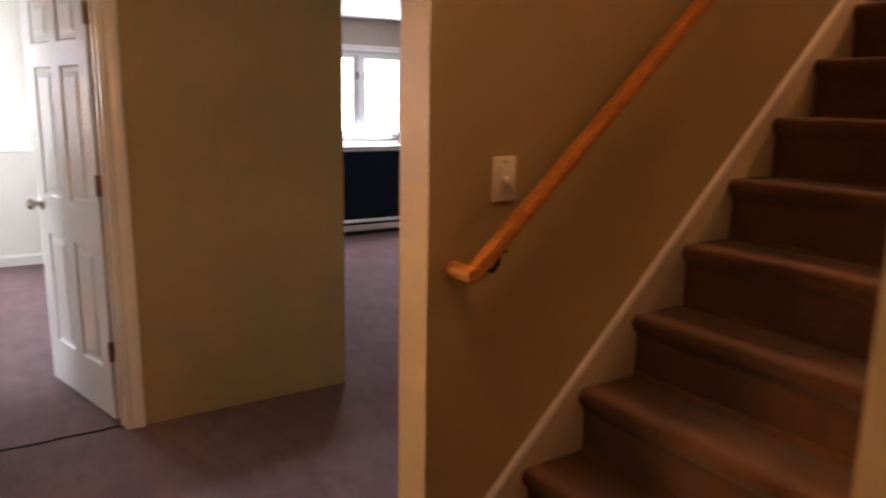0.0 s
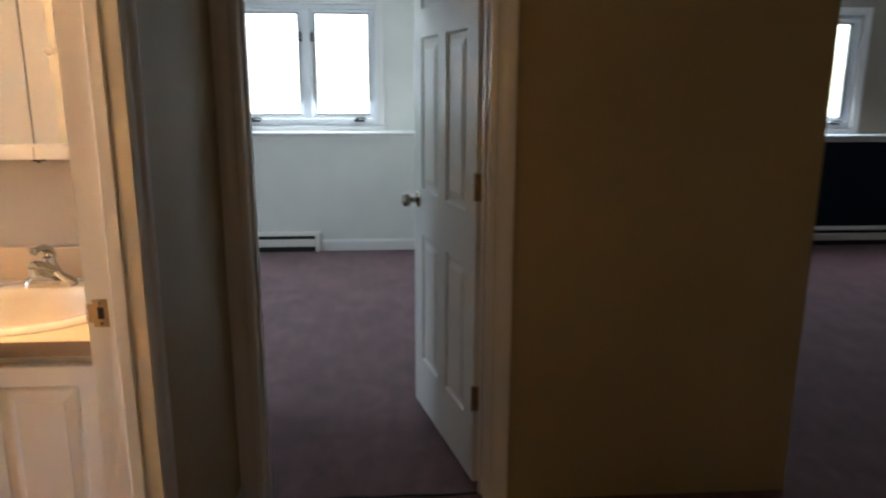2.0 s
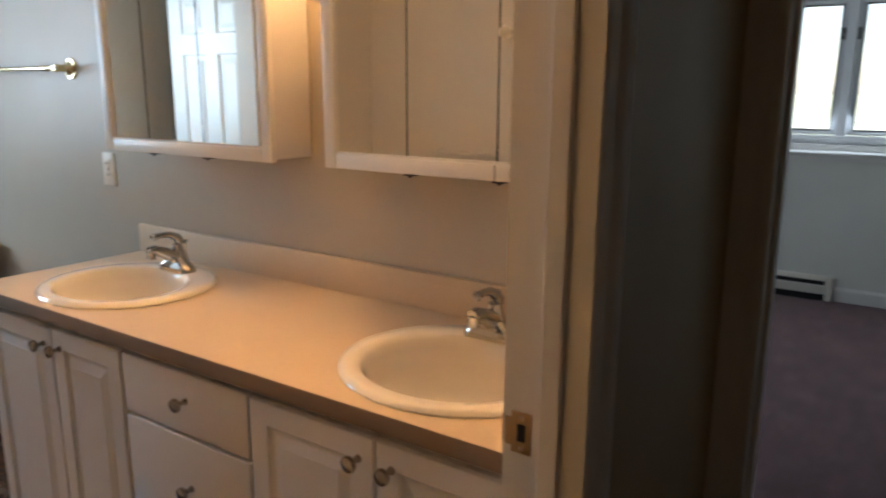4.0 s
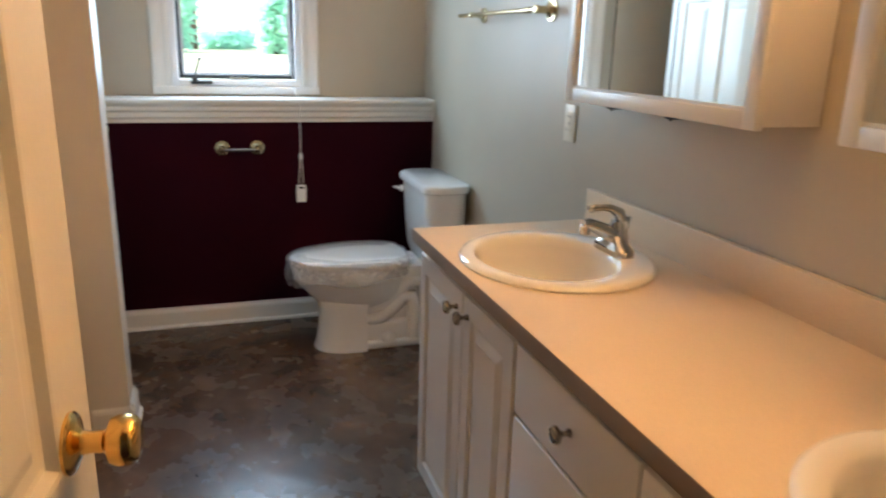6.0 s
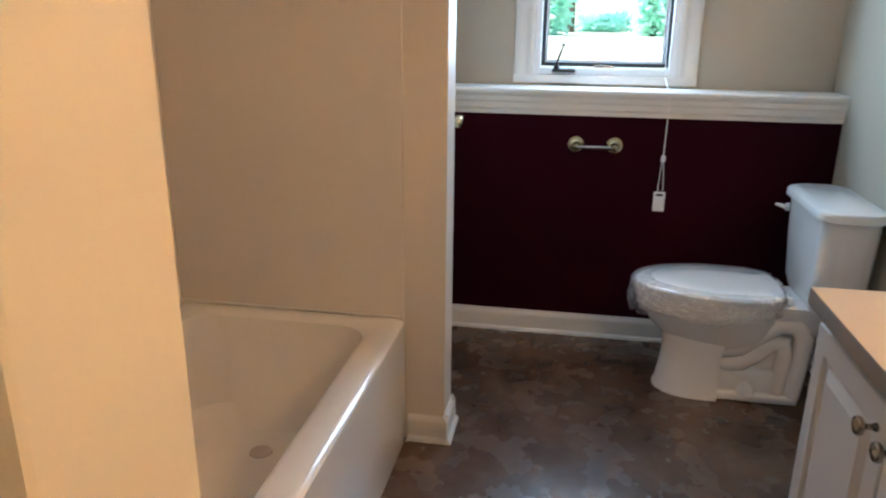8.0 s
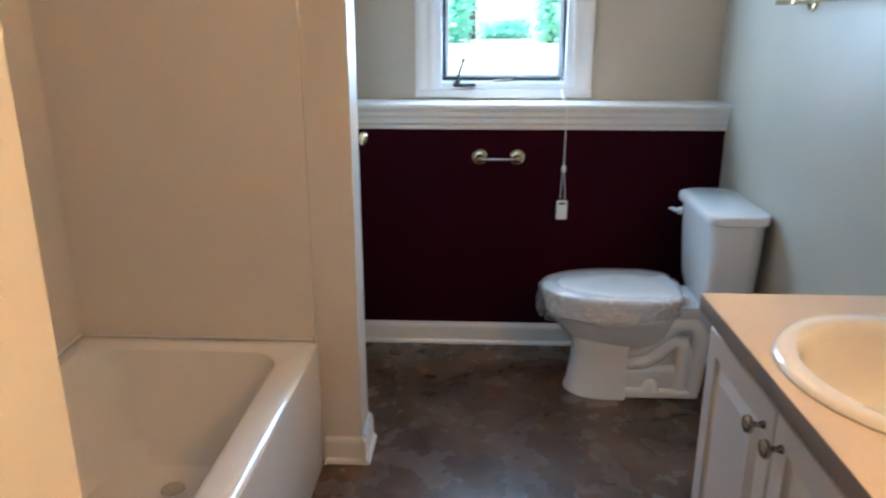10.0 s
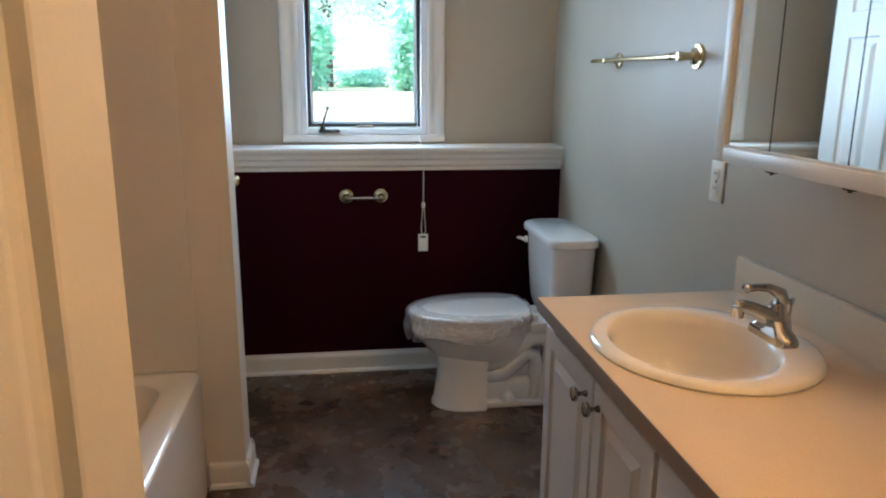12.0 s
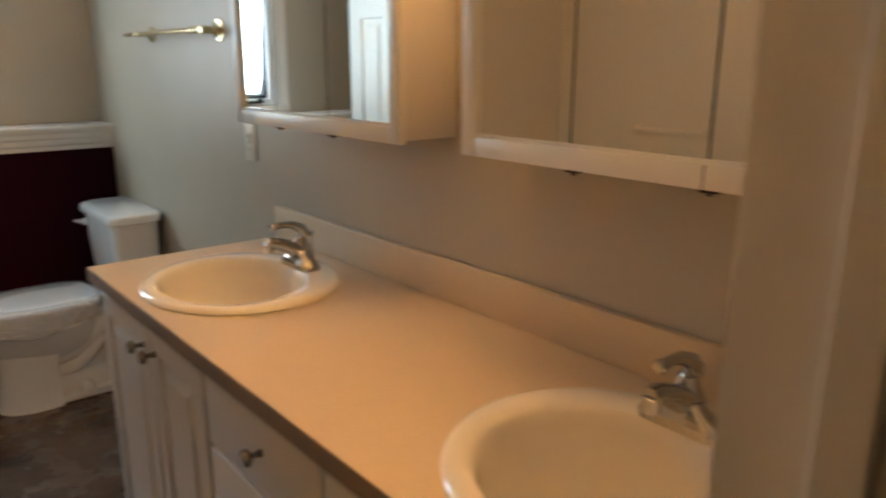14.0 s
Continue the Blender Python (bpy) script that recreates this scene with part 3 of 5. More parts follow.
def crank(parent, x, y, z, mat, raised):
    bm = bmesh.new()
    box(bm, x - 0.045, x + 0.045, y - 0.032, y, z, z + 0.016, 0.006)
    lathe(bm, [(0.014, 0), (0.013, 0.012), (0.008, 0.02), (0, 0.021)], (x - 0.02, y - 0.018, z + 0.012), 14)
    if raised:
        tube(bm, [(x - 0.02, y - 0.02, z + 0.03), (x - 0.012, y - 0.035, z + 0.06), (x - 0.002, y - 0.05, z + 0.10)], [0.005, 0.005, 0.004], 8)
        lathe(bm, [(0, -0.009), (0.007, -0.006), (0.008, 0.004), (0, 0.01)], (x - 0.001, y - 0.05, z + 0.107), 10)
    else:
        tube(bm, [(x - 0.02, y - 0.02, z + 0.03), (x + 0.02, y - 0.03, z + 0.034), (x + 0.06, y - 0.03, z + 0.026)], [0.005, 0.005, 0.004], 8)
    return part("crank_handle", bm, mat, parent, "dark folding crank handle")


def twin_window(name, x0, x1, y, z0, z1, label, blinds):
    """Two casement sashes side by side in a white frame, looking down -y into the room."""
    w = tagged(new(name), label, "window", "", "structure")
    w.location = (0, 0, 0)
    bm = frame_bars(bmesh.new(), x0, x1, z0, z1, 0.035, y + 0.02, y + 0.12)
    mid = (x0 + x1) / 2
    box(bm, mid - 0.035, mid + 0.035, y + 0.015, y + 0.12, z0 + 0.035, z1 - 0.035, 0.004)
    box(bm, x0 + 0.035, x1 - 0.035, y + 0.012, y + 0.05, z0 + 0.033, z0 + 0.06, 0.004)
    part("window_frame", bm, VINYL_WHITE, w, smooth=False)
    bm = bmesh.new()
    cas = [(u * 0.8, v) for u, v in CASING]
    strip(bm, cas, (x0, y, z0), (x0, y, z1 + 0.068), (-1, 0, 0), (0, -1, 0))
    strip(bm, cas, (x1, y, z0), (x1, y, z1 + 0.068), (1, 0, 0), (0, -1, 0))
    strip(bm, cas, (x0, y, z1), (x1, y, z1), (0, 0, 1), (0, -1, 0))
    box(bm, x0 - 0.068, x1 + 0.068, y - 0.016, y + 0.02, z0 - 0.048, z0, 0.003)
    part("window_casing", bm, TRIM, w)
    for a, b in ((x0 + 0.037, mid - 0.037), (mid + 0.037, x1 - 0.037)):
        sash = part("sash", frame_bars(bmesh.new(), a, b, z0 + 0.062, z1 - 0.037, 0.032, y + 0.055, y + 0.10), VINYL_WHITE, w, smooth=False)
        part("gasket", frame_bars(bmesh.new(), a + 0.030, b - 0.030, z0 + 0.090, z1 - 0.065, 0.010, y + 0.052, y + 0.074, 0.001), GASKET, sash, "dark glazing gasket", False)
        pane = part("pane", boxed(a + 0.031, b - 0.031, y + 0.075, y + 0.079, z0 + 0.09, z1 - 0.066), GLASS, sash, smooth=False)
        pane.visible_shadow = False
        crank(w, a + 0.10 if a == x0 + 0.037 else b - 0.12, y + 0.012, z0 + 0.034, DARK_METAL, False)
        side = mid - 0.048 if b < mid else mid + 0.048
        bm = boxed(side - 0.010, side + 0.010, y + 0.006, y + 0.03, z1 - 0.30, z1 - 0.22, 0.004)
        box(bm, side - 0.006, side + 0.006, y - 0.012, y + 0.008, z1 - 0.275, z1 - 0.245, 0.003)
        part("sash_lock", bm, DARK_METAL, w)
        if blinds:
            head = part("blind_headrail", boxed(a + 0.004, b - 0.004, y + 0.022, y + 0.046, z1 - 0.062, z1 - 0.038, 0.003), BLIND, w)
            n = int((z1 - z0 - 0.16) / 0.0195)
            me = None
            for k in range(n):
                if me is None:
                    bm = bmesh.new()
                    hw, prof = (b - a) / 2 - 0.008, [(-0.0115, 0), (-0.005, 0.0018), (0.005, 0.0018), (0.0115, 0), (0.005, 0.0010), (-0.005, 0.0010)]
                    loft(bm, [[(sx * hw, u, v) for u, v in prof] for sx in (-1, 1)])
                    s = part("slat", bm, BLIND, head, smooth=False)
                    me = s.data
                else:
                    s = new("slat", me)
                    s.parent = head
                s.location = ((a + b) / 2, y + 0.034, z1 - 0.075 - 0.0195 * k)
            part("bottom_rail", boxed(a + 0.01, b - 0.01, y + 0.024, y + 0.044, z0 + 0.07, z0 + 0.082, 0.002), BLIND, head)
    return w


twin_window("window_1", BW0, BW1, WINY, WZ0, WZ1, "white twin casement window with open mini blinds", True)
twin_window("window_2", FW0, FW1, WINY, WZ0 - 0.03, WZ1 - 0.05, "white twin casement window over the navy knee wall", True)

# bath window: one dark sash in a white frame, facing +x
w = tagged(new("window_3"), "white framed casement window with a dark sash", "window", "", "structure")
TURN_W = pose(WX, 0, 0, 0, 0, 90)   # local x runs along world y, local -y into the room


def bath_part(name, bm, mat, parent, label="", smooth=True):
    bmesh.ops.transform(bm, matrix=TURN_W, verts=bm.verts)
    return part(name, bm, mat, parent, label, smooth)


bath_part("window_frame", frame_bars(bmesh.new(), BWY0, BWY1, BWZ0, BWZ1, 0.030, 0.0, 0.10), VINYL_WHITE, w, smooth=False)
bm = bmesh.new()
strip(bm, CASING, (BWY0, 0, BWZ0), (BWY0, 0, BWZ1 + 0.085), (-1, 0, 0), (0, -1, 0))
strip(bm, CASING, (BWY1, 0, BWZ0), (BWY1, 0, BWZ1 + 0.085), (1, 0, 0), (0, -1, 0))
strip(bm, CASING, (BWY0, 0, BWZ1), (BWY1, 0, BWZ1), (0, 0, 1), (0, -1, 0))
box(bm, BWY0 - 0.085, BWY1 + 0.085, -0.016, 0.02, BWZ0 - 0.034, BWZ0, 0.003)
bath_part("window_casing", bm, TRIM, w)
sash = bath_part("sash", frame_bars(bmesh.new(), BWY0 + 0.032, BWY1 - 0.032, BWZ0 + 0.036, BWZ1 - 0.032, 0.016, 0.022, 0.07), GASKET, w, "dark bronze window sash", False)
bath_part("screen_frame", frame_bars(bmesh.new(), BWY0 + 0.046, BWY1 - 0.046, BWZ0 + 0.05, BWZ1 - 0.046, 0.012, 0.05, 0.066), VINYL_WHITE, sash, smooth=False)
pane = bath_part("pane", boxed(BWY0 + 0.06, BWY1 - 0.06, 0.056, 0.06, BWZ0 + 0.065, BWZ1 - 0.06), GLASS, sash, smooth=False)
pane.visible_shadow = False
bm = bmesh.new()
cx = BWY0 + 0.13
box(bm, cx - 0.05, cx + 0.05, -0.03, 0.002, BWZ0 + 0.012, BWZ0 + 0.028, 0.006)
lathe(bm, [(0.014, 0), (0.013, 0.012), (0.008, 0.02), (0, 0.021)], (cx - 0.03, -0.016, BWZ0 + 0.024), 14)
tube(bm, [(cx - 0.03, -0.018, BWZ0 + 0.04), (cx - 0.022, -0.03, BWZ0 + 0.075), (cx - 0.006, -0.045, BWZ0 + 0.12)], [0.0055, 0.005, 0.004], 8)
lathe(bm, [(0, -0.009), (0.007, -0.006), (0.008, 0.004), (0, 0.01)], (cx - 0.005, -0.045, BWZ0 + 0.127), 10)
bath_part("crank_handle", bm, DARK_METAL, w, "dark folding crank handle, raised")
bath_part("sash_lock", boxed(2.40, 2.49, 0.012, 0.03, BWZ0 + 0.030, BWZ0 + 0.044, 0.004), NICKEL, w)

# blind cord with its tag, from the window head down past the ledge
cord = thing("blind_cord", (-3.845, 2.70, -0.02), "white blind cord with a small white tag", "blind cord")
bm = bmesh.new()
tube(bm, [(0.17 - 0.39, -0.02, 2.02), (-0.215, -0.012, 1.6), (-0.205, -0.004, 1.16), (0.0, 0.0, 1.112), (0.004, 0.0, 1.08), (-0.006, 0, 0.86)], 0.0022, 6)
for s in (-1, 1):
    tube(bm, [(-0.006, 0, 0.86), (-0.006, 0.006 * s, 0.80), (-0.006, 0.010 * s, 0.735), (-0.004, 0.006 * s, 0.71)], 0.0018, 6)
part("cord", bm, CORD, cord)
part("knot", lathe(bmesh.new(), [(0, 0), (0.008, 0.004), (0.010, 0.018), (0.007, 0.030), (0, 0.032)], (-0.006, 0, 0.835), 12), CORD, cord)
tag = part("tag", boxed(-0.006, -0.002, -0.024, 0.022, 0.632, 0.715, 0.0015), BLIND, cord, "white paper tag")
part("tag_print", boxed(-0.0015, -0.001, -0.014, 0.012, 0.697, 0.706), BLACK_INK, tag, "black printed bar", False)

# ---- doors ----


def panel_door(name, w, h, t, place, turn, label, knob_mat, hinge_side, knob_z):
    """A six-panel door; the hinge edge at local x = 0, the leaf along +x, thickness along y."""
    d = thing(name, place, label, "door", turn=turn)
    st, ms = (0.105, 0.095) if w > 0.65 else (0.086, 0.080)
    pw = (w - 2 * st - ms) / 2
    rows = [(0.235, 0.80), (0.985, 1.60), (1.70, 1.905)]
    bm = bmesh.new()
    box(bm, 0, st, -t / 2, t / 2, 0.012, h)
    box(bm, w - st, w, -t / 2, t / 2, 0.012, h)
    box(bm, st + pw, st + pw + ms, -t / 2, t / 2, 0.012, h)
    zs = [0.012] + [v for r in rows for v in r] + [h]
    for x in (st, st + pw + ms):
        for a, b in zip(zs[::2], zs[1::2]):
            box(bm, x, x + pw, -t / 2, t / 2, a, b)
    bmesh.ops.remove_doubles(bm, verts=bm.verts, dist=1e-5)
    part("stiles_and_rails", bm, DOOR_PAINT, d, smooth=False)
    for x in (st, st + pw + ms):
        for a, b in rows:
            bm = bmesh.new()
            for s in (-1, 1):
                rings = []
                for inset, dep in ((0, t / 2), (0.004, t / 2 - 0.001), (0.010, t / 2 - 0.010), (0.016, t / 2 - 0.011), (0.030, t / 2 - 0.011), (0.052, t / 2 - 0.002), (0.056, t / 2 - 0.0015)):
                    rings.append([(x + inset, s * dep, a + inset), (x + pw - inset, s * dep, a + inset), (x + pw - inset, s * dep, b - inset), (x + inset, s * dep, b - inset)])
                vr = [[bm.verts.new(p) for p in r] for r in rings]
                for p, q in zip(vr, vr[1:]):
                    for i in range(4):
                        bm.faces.new((p[i], p[(i + 1) % 4], q[(i + 1) % 4], q[i]))
                bm.faces.new(vr[-1])
            part("panel", bm, DOOR_PAINT, d, smooth=False)
    kx = w - 0.062
    for s in (-1, 1):
        m = pose(kx, s * t / 2, knob_z, -90 * s)
        bm = lathe(bmesh.new(), [(0.033, 0), (0.033, 0.003), (0.030, 0.006), (0.020, 0.009), (0.013, 0.013), (0.0115, 0.022), (0.012, 0.034), (0.016, 0.038),
                                 (0.024, 0.041), (0.027, 0.048), (0.0275, 0.056), (0.0255, 0.064), (0.020, 0.069), (0.012, 0.0705), (0, 0.071)], (0, 0, 0), 30, m=m @ Matrix.Scale(1.0 if w > 0.65 else 0.86, 4))
        part("door_knob", bm, knob_mat, d, "polished round door knob with rosette")
    part("latch", boxed(w - 0.001, w + 0.0015, -0.012, 0.012, knob_z - 0.028, knob_z + 0.028, 0.001), knob_mat, d)
    for z in (0.335, 1.085, 1.80):
        bm = bmesh.new()
        box(bm, -0.0022, -0.0004, -0.016, 0.016, z - 0.045, z + 0.045)
        hy = hinge_side * (t / 2 + 0.004)
        for k in range(5):
            lathe(bm, [(0.006, 0), (0.006, 0.0165)], (-0.002, hy, z - 0.044 + 0.0178 * k), 12)
        lathe(bm, [(0.0045, 0), (0.005, 0.004), (0, 0.006)], (-0.002, hy, z + 0.045), 12)
        box(bm, -0.004, 0.030, hy - 0.004, hy - 0.002, z - 0.045, z + 0.045) if hinge_side < 0 else None
        part("hinge", bm, BRONZE, d, "bronze butt hinge")
    return d


panel_door("bedroom_door", 0.76, 2.035, 0.035, (0.412, 3.607, 0.0), 103.8, "white six-panel door standing open into the bedroom", NICKEL, 1, 0.94)
panel_door("bath_door", 0.598, 2.035, 0.035, (-0.520, 2.062, 0.004), 172.6, "white six-panel door standing open into the bath", BRASS, 1, 1.0)
bm = bmesh.new()
for z in (0.335, 1.085, 1.80):
    box(bm, BJ1 - 0.0025, BJ1 - 0.0003, 3.575, 3.612, z - 0.045, z + 0.045, 0.0008)
tagged(link_mesh("hinge_leaves", bm, BRONZE), "bronze hinge leaves let into the bedroom door jamb", "hinge", "", "structure")

# ---- staircase ----
RISE, RUN, NOSE0 = 0.2045, 0.2125, 1.012
stairs = thing("staircase", (0, 0, 0), "steep staircase covered in worn brown carpet", "staircase")
me = None
for k in range(12):
    if me is None:
        bm = bmesh.new()
        r = RISE
        prof = [(0.024, 0), (0.023, r - 0.075), (0.019, r - 0.062), (0.010, r - 0.052), (0.002, r - 0.040), (-0.002, r - 0.028), (0.0, r - 0.016), (0.006, r - 0.007), (0.016, r - 0.001), (0.03, r), (RUN + 0.03, r), (RUN + 0.03, r - 0.02), (RUN + 0.012, 0)]
        loft(bm, [[(u, y, v) for u, v in prof] for y in (ST_R + 0.022, ST_L - 0.022)])
        s = part("step", bm, STAIR_CARPET, stairs)
        me = s.data
    else:
        s = new("step", me)
        s.parent = stairs
    s.location = (NOSE0 + RUN * k, 0, RISE * k)
part("stringer", loft(bmesh.new(), [[(NOSE0 + 0.04, y, 0), (NOSE0 + RUN * 12, y, 0), (NOSE0 + RUN * 12, y, RISE * 12 - 0.03), (NOSE0 + 0.04 + RUN * 0.2, y, RISE * 0.4)] for y in (ST_R + 0.03, ST_L - 0.03)]), STAIR_CARPET, stairs, smooth=False)
SLOPE = RISE / RUN
for nm, y0, y1, s in (("skirt_stairs_north", ST_L - 0.02, ST_L, -1), ("skirt_stairs_south", ST_R, ST_R + 0.02, 1)):
    bm = bmesh.new()
    xa, xb = 0.955, 3.7
    top = lambda x: 0.205 + (x - 0.965) * 0.972
    prof = [(xa, 0), (xb, 0), (xb, top(xb)), (xa, top(xa))]
    loft(bm, [[(u, y, v) for u, v in prof] for y in (y0, y1)])
    yc = y0 if s < 0 else y1
    cap = [(0, 0), (0.012, 0), (0.010, 0.014), (0.004, 0.022), (0, 0.022)]
    skirt = structure(nm, bm, SKIRT, "cream painted stair skirt board with a white cap moulding", "skirt board")
    ends = [[(u, yc + s * (o - 0.004), top(u) - 0.004 + h * 1.4) for o, h in cap] for u in (xa, xb)]
    part("cap_moulding", loft(bmesh.new(), ends), TRIM, skirt, "white cap moulding", False)

# handrail
rail = thing("handrail", (0, ST_L, 0), "varnished oak handrail on dark brackets", "handrail")
ANG = math.atan2(0.90, 1.0)
prof = [(-0.019, -0.017), (0.019, -0.017), (0.022, -0.004), (0.022, 0.008), (0.016, 0.016), (0, 0.019), (-0.016, 0.016), (-0.022, 0.008), (-0.022, -0.004)]


def rail_z(x):
    return 1.045 + (x - 0.985) * 0.90


rings = []
for x in (0.985, 1.6, 2.3, 3.4):
    n = Vector((-math.sin(ANG), 0, math.cos(ANG)))
    rings.append([tuple(Vector((x, -0.085 + u, rail_z(x))) + n * v) for u, v in prof])
bm = loft(bmesh.new(), rings)
part("rail", bm, OAK, rail)
bm = bmesh.new()
loft(bm, [[(0.985 + u * 1.0 - 0.012, y, rail_z(0.985) - 0.004 + v) for u, v in prof] for y in (-0.109, -0.002)])
bmesh.ops.bevel(bm, geom=list(bm.edges), offset=0.002, segments=1, affect="EDGES")
part("rail_return", bm, OAK, rail, "mitred oak return to the wall")
for x in (1.06, 2.2, 3.2):
    z = rail_z(x) - 0.022
    bm = bmesh.new()
    tube(bm, [(x, -0.085, z), (x, -0.085, z - 0.03), (x, -0.065, z - 0.055), (x, -0.01, z - 0.06)], 0.007, 10)
    lathe(bm, [(0.026, 0), (0.026, 0.004), (0.014, 0.010), (0, 0.011)], (0, 0, 0), 18, m=pose(x, -0.001, z - 0.06, 90))
    box(bm, x - 0.022, x + 0.022, -0.096, -0.074, z - 0.004, z + 0.003, 0.001)
    part("bracket", bm, DARK_METAL, rail, "dark metal rail bracket")


def plate(name, place, turn, label, category, w=0.076, h=0.120, kind="switch"):
    """A wall plate; local x across, local -y out of the wall."""
    p = thing(name, place, label, category, turn=turn)
    part("plate", boxed(-w / 2, w / 2, -0.006, 0, -h / 2, h / 2, 0.003), PLATE, p)
    if kind == "switch":
        part("rocker_frame", boxed(-0.017, 0.017, -0.0085, -0.005, -0.034, 0.034, 0.001), PLATE, p)
        part("dimmer_knob", lathe(bmesh.new(), [(0.013, 0), (0.012, 0.012), (0.009, 0.015), (0, 0.0155)], (0, 0, 0), 20, m=pose(0, -0.008, -0.005, 90)), PLATE, p)
    else:
        for z in (-0.020, 0.020):
            o = part("socket", lathe(bmesh.new(), [(0.0165, 0), (0.016, 0.0025), (0, 0.0028)], (0, 0, 0), 22, m=pose(0, -0.006, z, 90)), PLATE, p)
            # two dark bars on the face stand for the shade inside the openings
            bm = boxed(-0.0075, -0.005, -0.0092, -0.0086, z - 0.003, z + 0.006)
            box(bm, 0.005, 0.0075, -0.0092, -0.0086, z - 0.003, z + 0.006)
            part("slot_shade", bm, DARK_GAP, o, smooth=False)
    part("screw", lathe(bmesh.new(), [(0.0035, 0), (0.003, 0.0012), (0, 0.0014)], (0, 0, 0), 10, m=pose(0, -0.006, 0 if kind != "switch" else 0.045, 90)), NICKEL, p)
    return p


plate("light_switch", (1.135, ST_L, 1.265), 0, "ivory dimmer switch plate above the handrail", "light switch")
plate("bath_outlet", (-2.45, VAN, 1.132), 0, "ivory double outlet on the bath wall", "outlet", kind="outlet", w=0.070, h=0.115)
plate("family_outlet", (5.27, KNEE, 0.36), 0, "white outlet on the navy knee wall", "outlet", kind="outlet", w=0.070, h=0.115)


# ---- baseboard heaters ----
def heater(name, x0, x1, label):
    h = thing(name, (x0, KNEE, 0), label, "baseboard heater")
    n = x1 - x0
    body = [(0, 0.046), (-0.05, 0.046), (-0.052, 0.050), (-0.052, 0.104), (-0.046, 0.107), (-0.046, 0.110), (0, 0.110)]
    part("front_cover", loft(bmesh.new(), [[(x, y, z) for y, z in body] for x in (0.04, n - 0.045)]), HEATER, h, smooth=False)
    # dark boxes fill the two openings, painting in the shade inside them
    part("bottom_gap_shade", boxed(0.04, n - 0.045, -0.046, 0, 0.002, 0.046), DARK_GAP, h, smooth=False)
    part("top_slot_shade", boxed(0.04, n - 0.045, -0.043, 0, 0.110, 0.138), DARK_GAP, h, smooth=False)
    top = [(0, 0.138), (-0.040, 0.137), (-0.043, 0.140), (-0.040, 0.147), (-0.02, 0.165), (0, 0.168)]
    part("top_cover", loft(bmesh.new(), [[(x, y, z) for y, z in top] for x in (0.04, n - 0.045)]), HEATER, h, smooth=False)
    for a, b in ((0, 0.042), (n - 0.047, n)):
        part("end_cap", boxed(a, b, -0.058, 0, 0.002, 0.172, 0.006), HEATER, h, "almond enamel end cap")
    return h


heater("bedroom_heater", -2.4, -0.51, "almond enamel baseboard heater under the bedroom window")
heater("family_heater", 2.2, 5.12, "almond enamel baseboard heater along the navy wall")

# ---- bath: tub ----


def rounded_rect(x0, x1, y0, y1, r, z, n=6):
    pts = []
    for cx, cy, a0 in ((x1 - r, y1 - r, 0), (x0 + r, y1 - r, 90), (x0 + r, y0 + r, 180), (x1 - r, y0 + r, 270)):
        for k in range(n + 1):
            a = radians(a0 + 90 * k / n)
            pts.append((cx + r * math.cos(a), cy + r * math.sin(a), z))
    return pts


tub = thing("bathtub", ((TUB_X0 + TUB_X1) / 2, TUB_Y1, 0.004), "glossy almond alcove bathtub with a rounded rim", "bathtub")
tub.scale = (1, 1, 0.95)
hx, dy = (TUB_X1 - TUB_X0) / 2 + 0.012, TUB_Y1 - TUB_Y0
rings = [rounded_rect(-hx, hx, -dy, -0.006, 0.01, 0.0), rounded_rect(-hx, hx, -dy, -0.004, 0.01, 0.12), rounded_rect(-hx, hx, -dy, 0.0, 0.012, 0.44),
         rounded_rect(-hx, hx, -dy, -0.002, 0.014, 0.458), rounded_rect(-hx + 0.004, hx - 0.004, -dy + 0.004, -0.012, 0.018, 0.468), rounded_rect(-hx + 0.01, hx - 0.01, -dy + 0.01, -0.024, 0.03, 0.471),
         rounded_rect(-hx + 0.055, hx - 0.075, -dy + 0.05, -0.085, 0.09, 0.469), rounded_rect(-hx + 0.068, hx - 0.09, -dy + 0.060, -0.100, 0.10, 0.458),
         rounded_rect(-hx + 0.085, hx - 0.14, -dy + 0.075, -0.115, 0.12, 0.36), rounded_rect(-hx + 0.12, hx - 0.24, -dy + 0.10, -0.14, 0.13, 0.16), rounded_rect(-hx + 0.18, hx - 0.32, -dy + 0.15, -0.19, 0.12, 0.105)]
part("shell", loft(bmesh.new(), rings), TUB, tub)
part("drain", lathe(bmesh.new(), [(0.035, 0), (0.033, 0.004), (0.012, 0.003), (0, 0.002)], (-hx + 0.30, -dy / 2, 0.105), 24), CHROME, tub, "chrome drain")
structure("tub_caulk", boxed(TUB_X0 - 0.02, STUB_X1 + 0.03, TUB_Y1 - 0.002, TUB_Y1 + 0.005, 0.004, 0.012, 0.002), TRIM, "white bead along the foot of the tub", "caulk")
bm = tube(bmesh.new(), [(STUB_X1 + 0.016, TUB_Y0 + 0.0, 0.453), (STUB_X1 + 0.016, TUB_Y1 - 0.02, 0.453)], 0.004, 6)
tube(bm, [(STUB_X1 + 0.016, BK + 0.016, 0.453), (TUB_X1, BK + 0.016, 0.453)], 0.004, 6)
structure("tub_rim_caulk", bm, TRIM, "white bead where the tub meets its panels", "caulk")

# ---- bath: toilet ----
toilet = thing("toilet", (-3.508, VAN - 0.012, 0.004), "white two-piece toilet with a plastic-wrapped seat", "toilet")


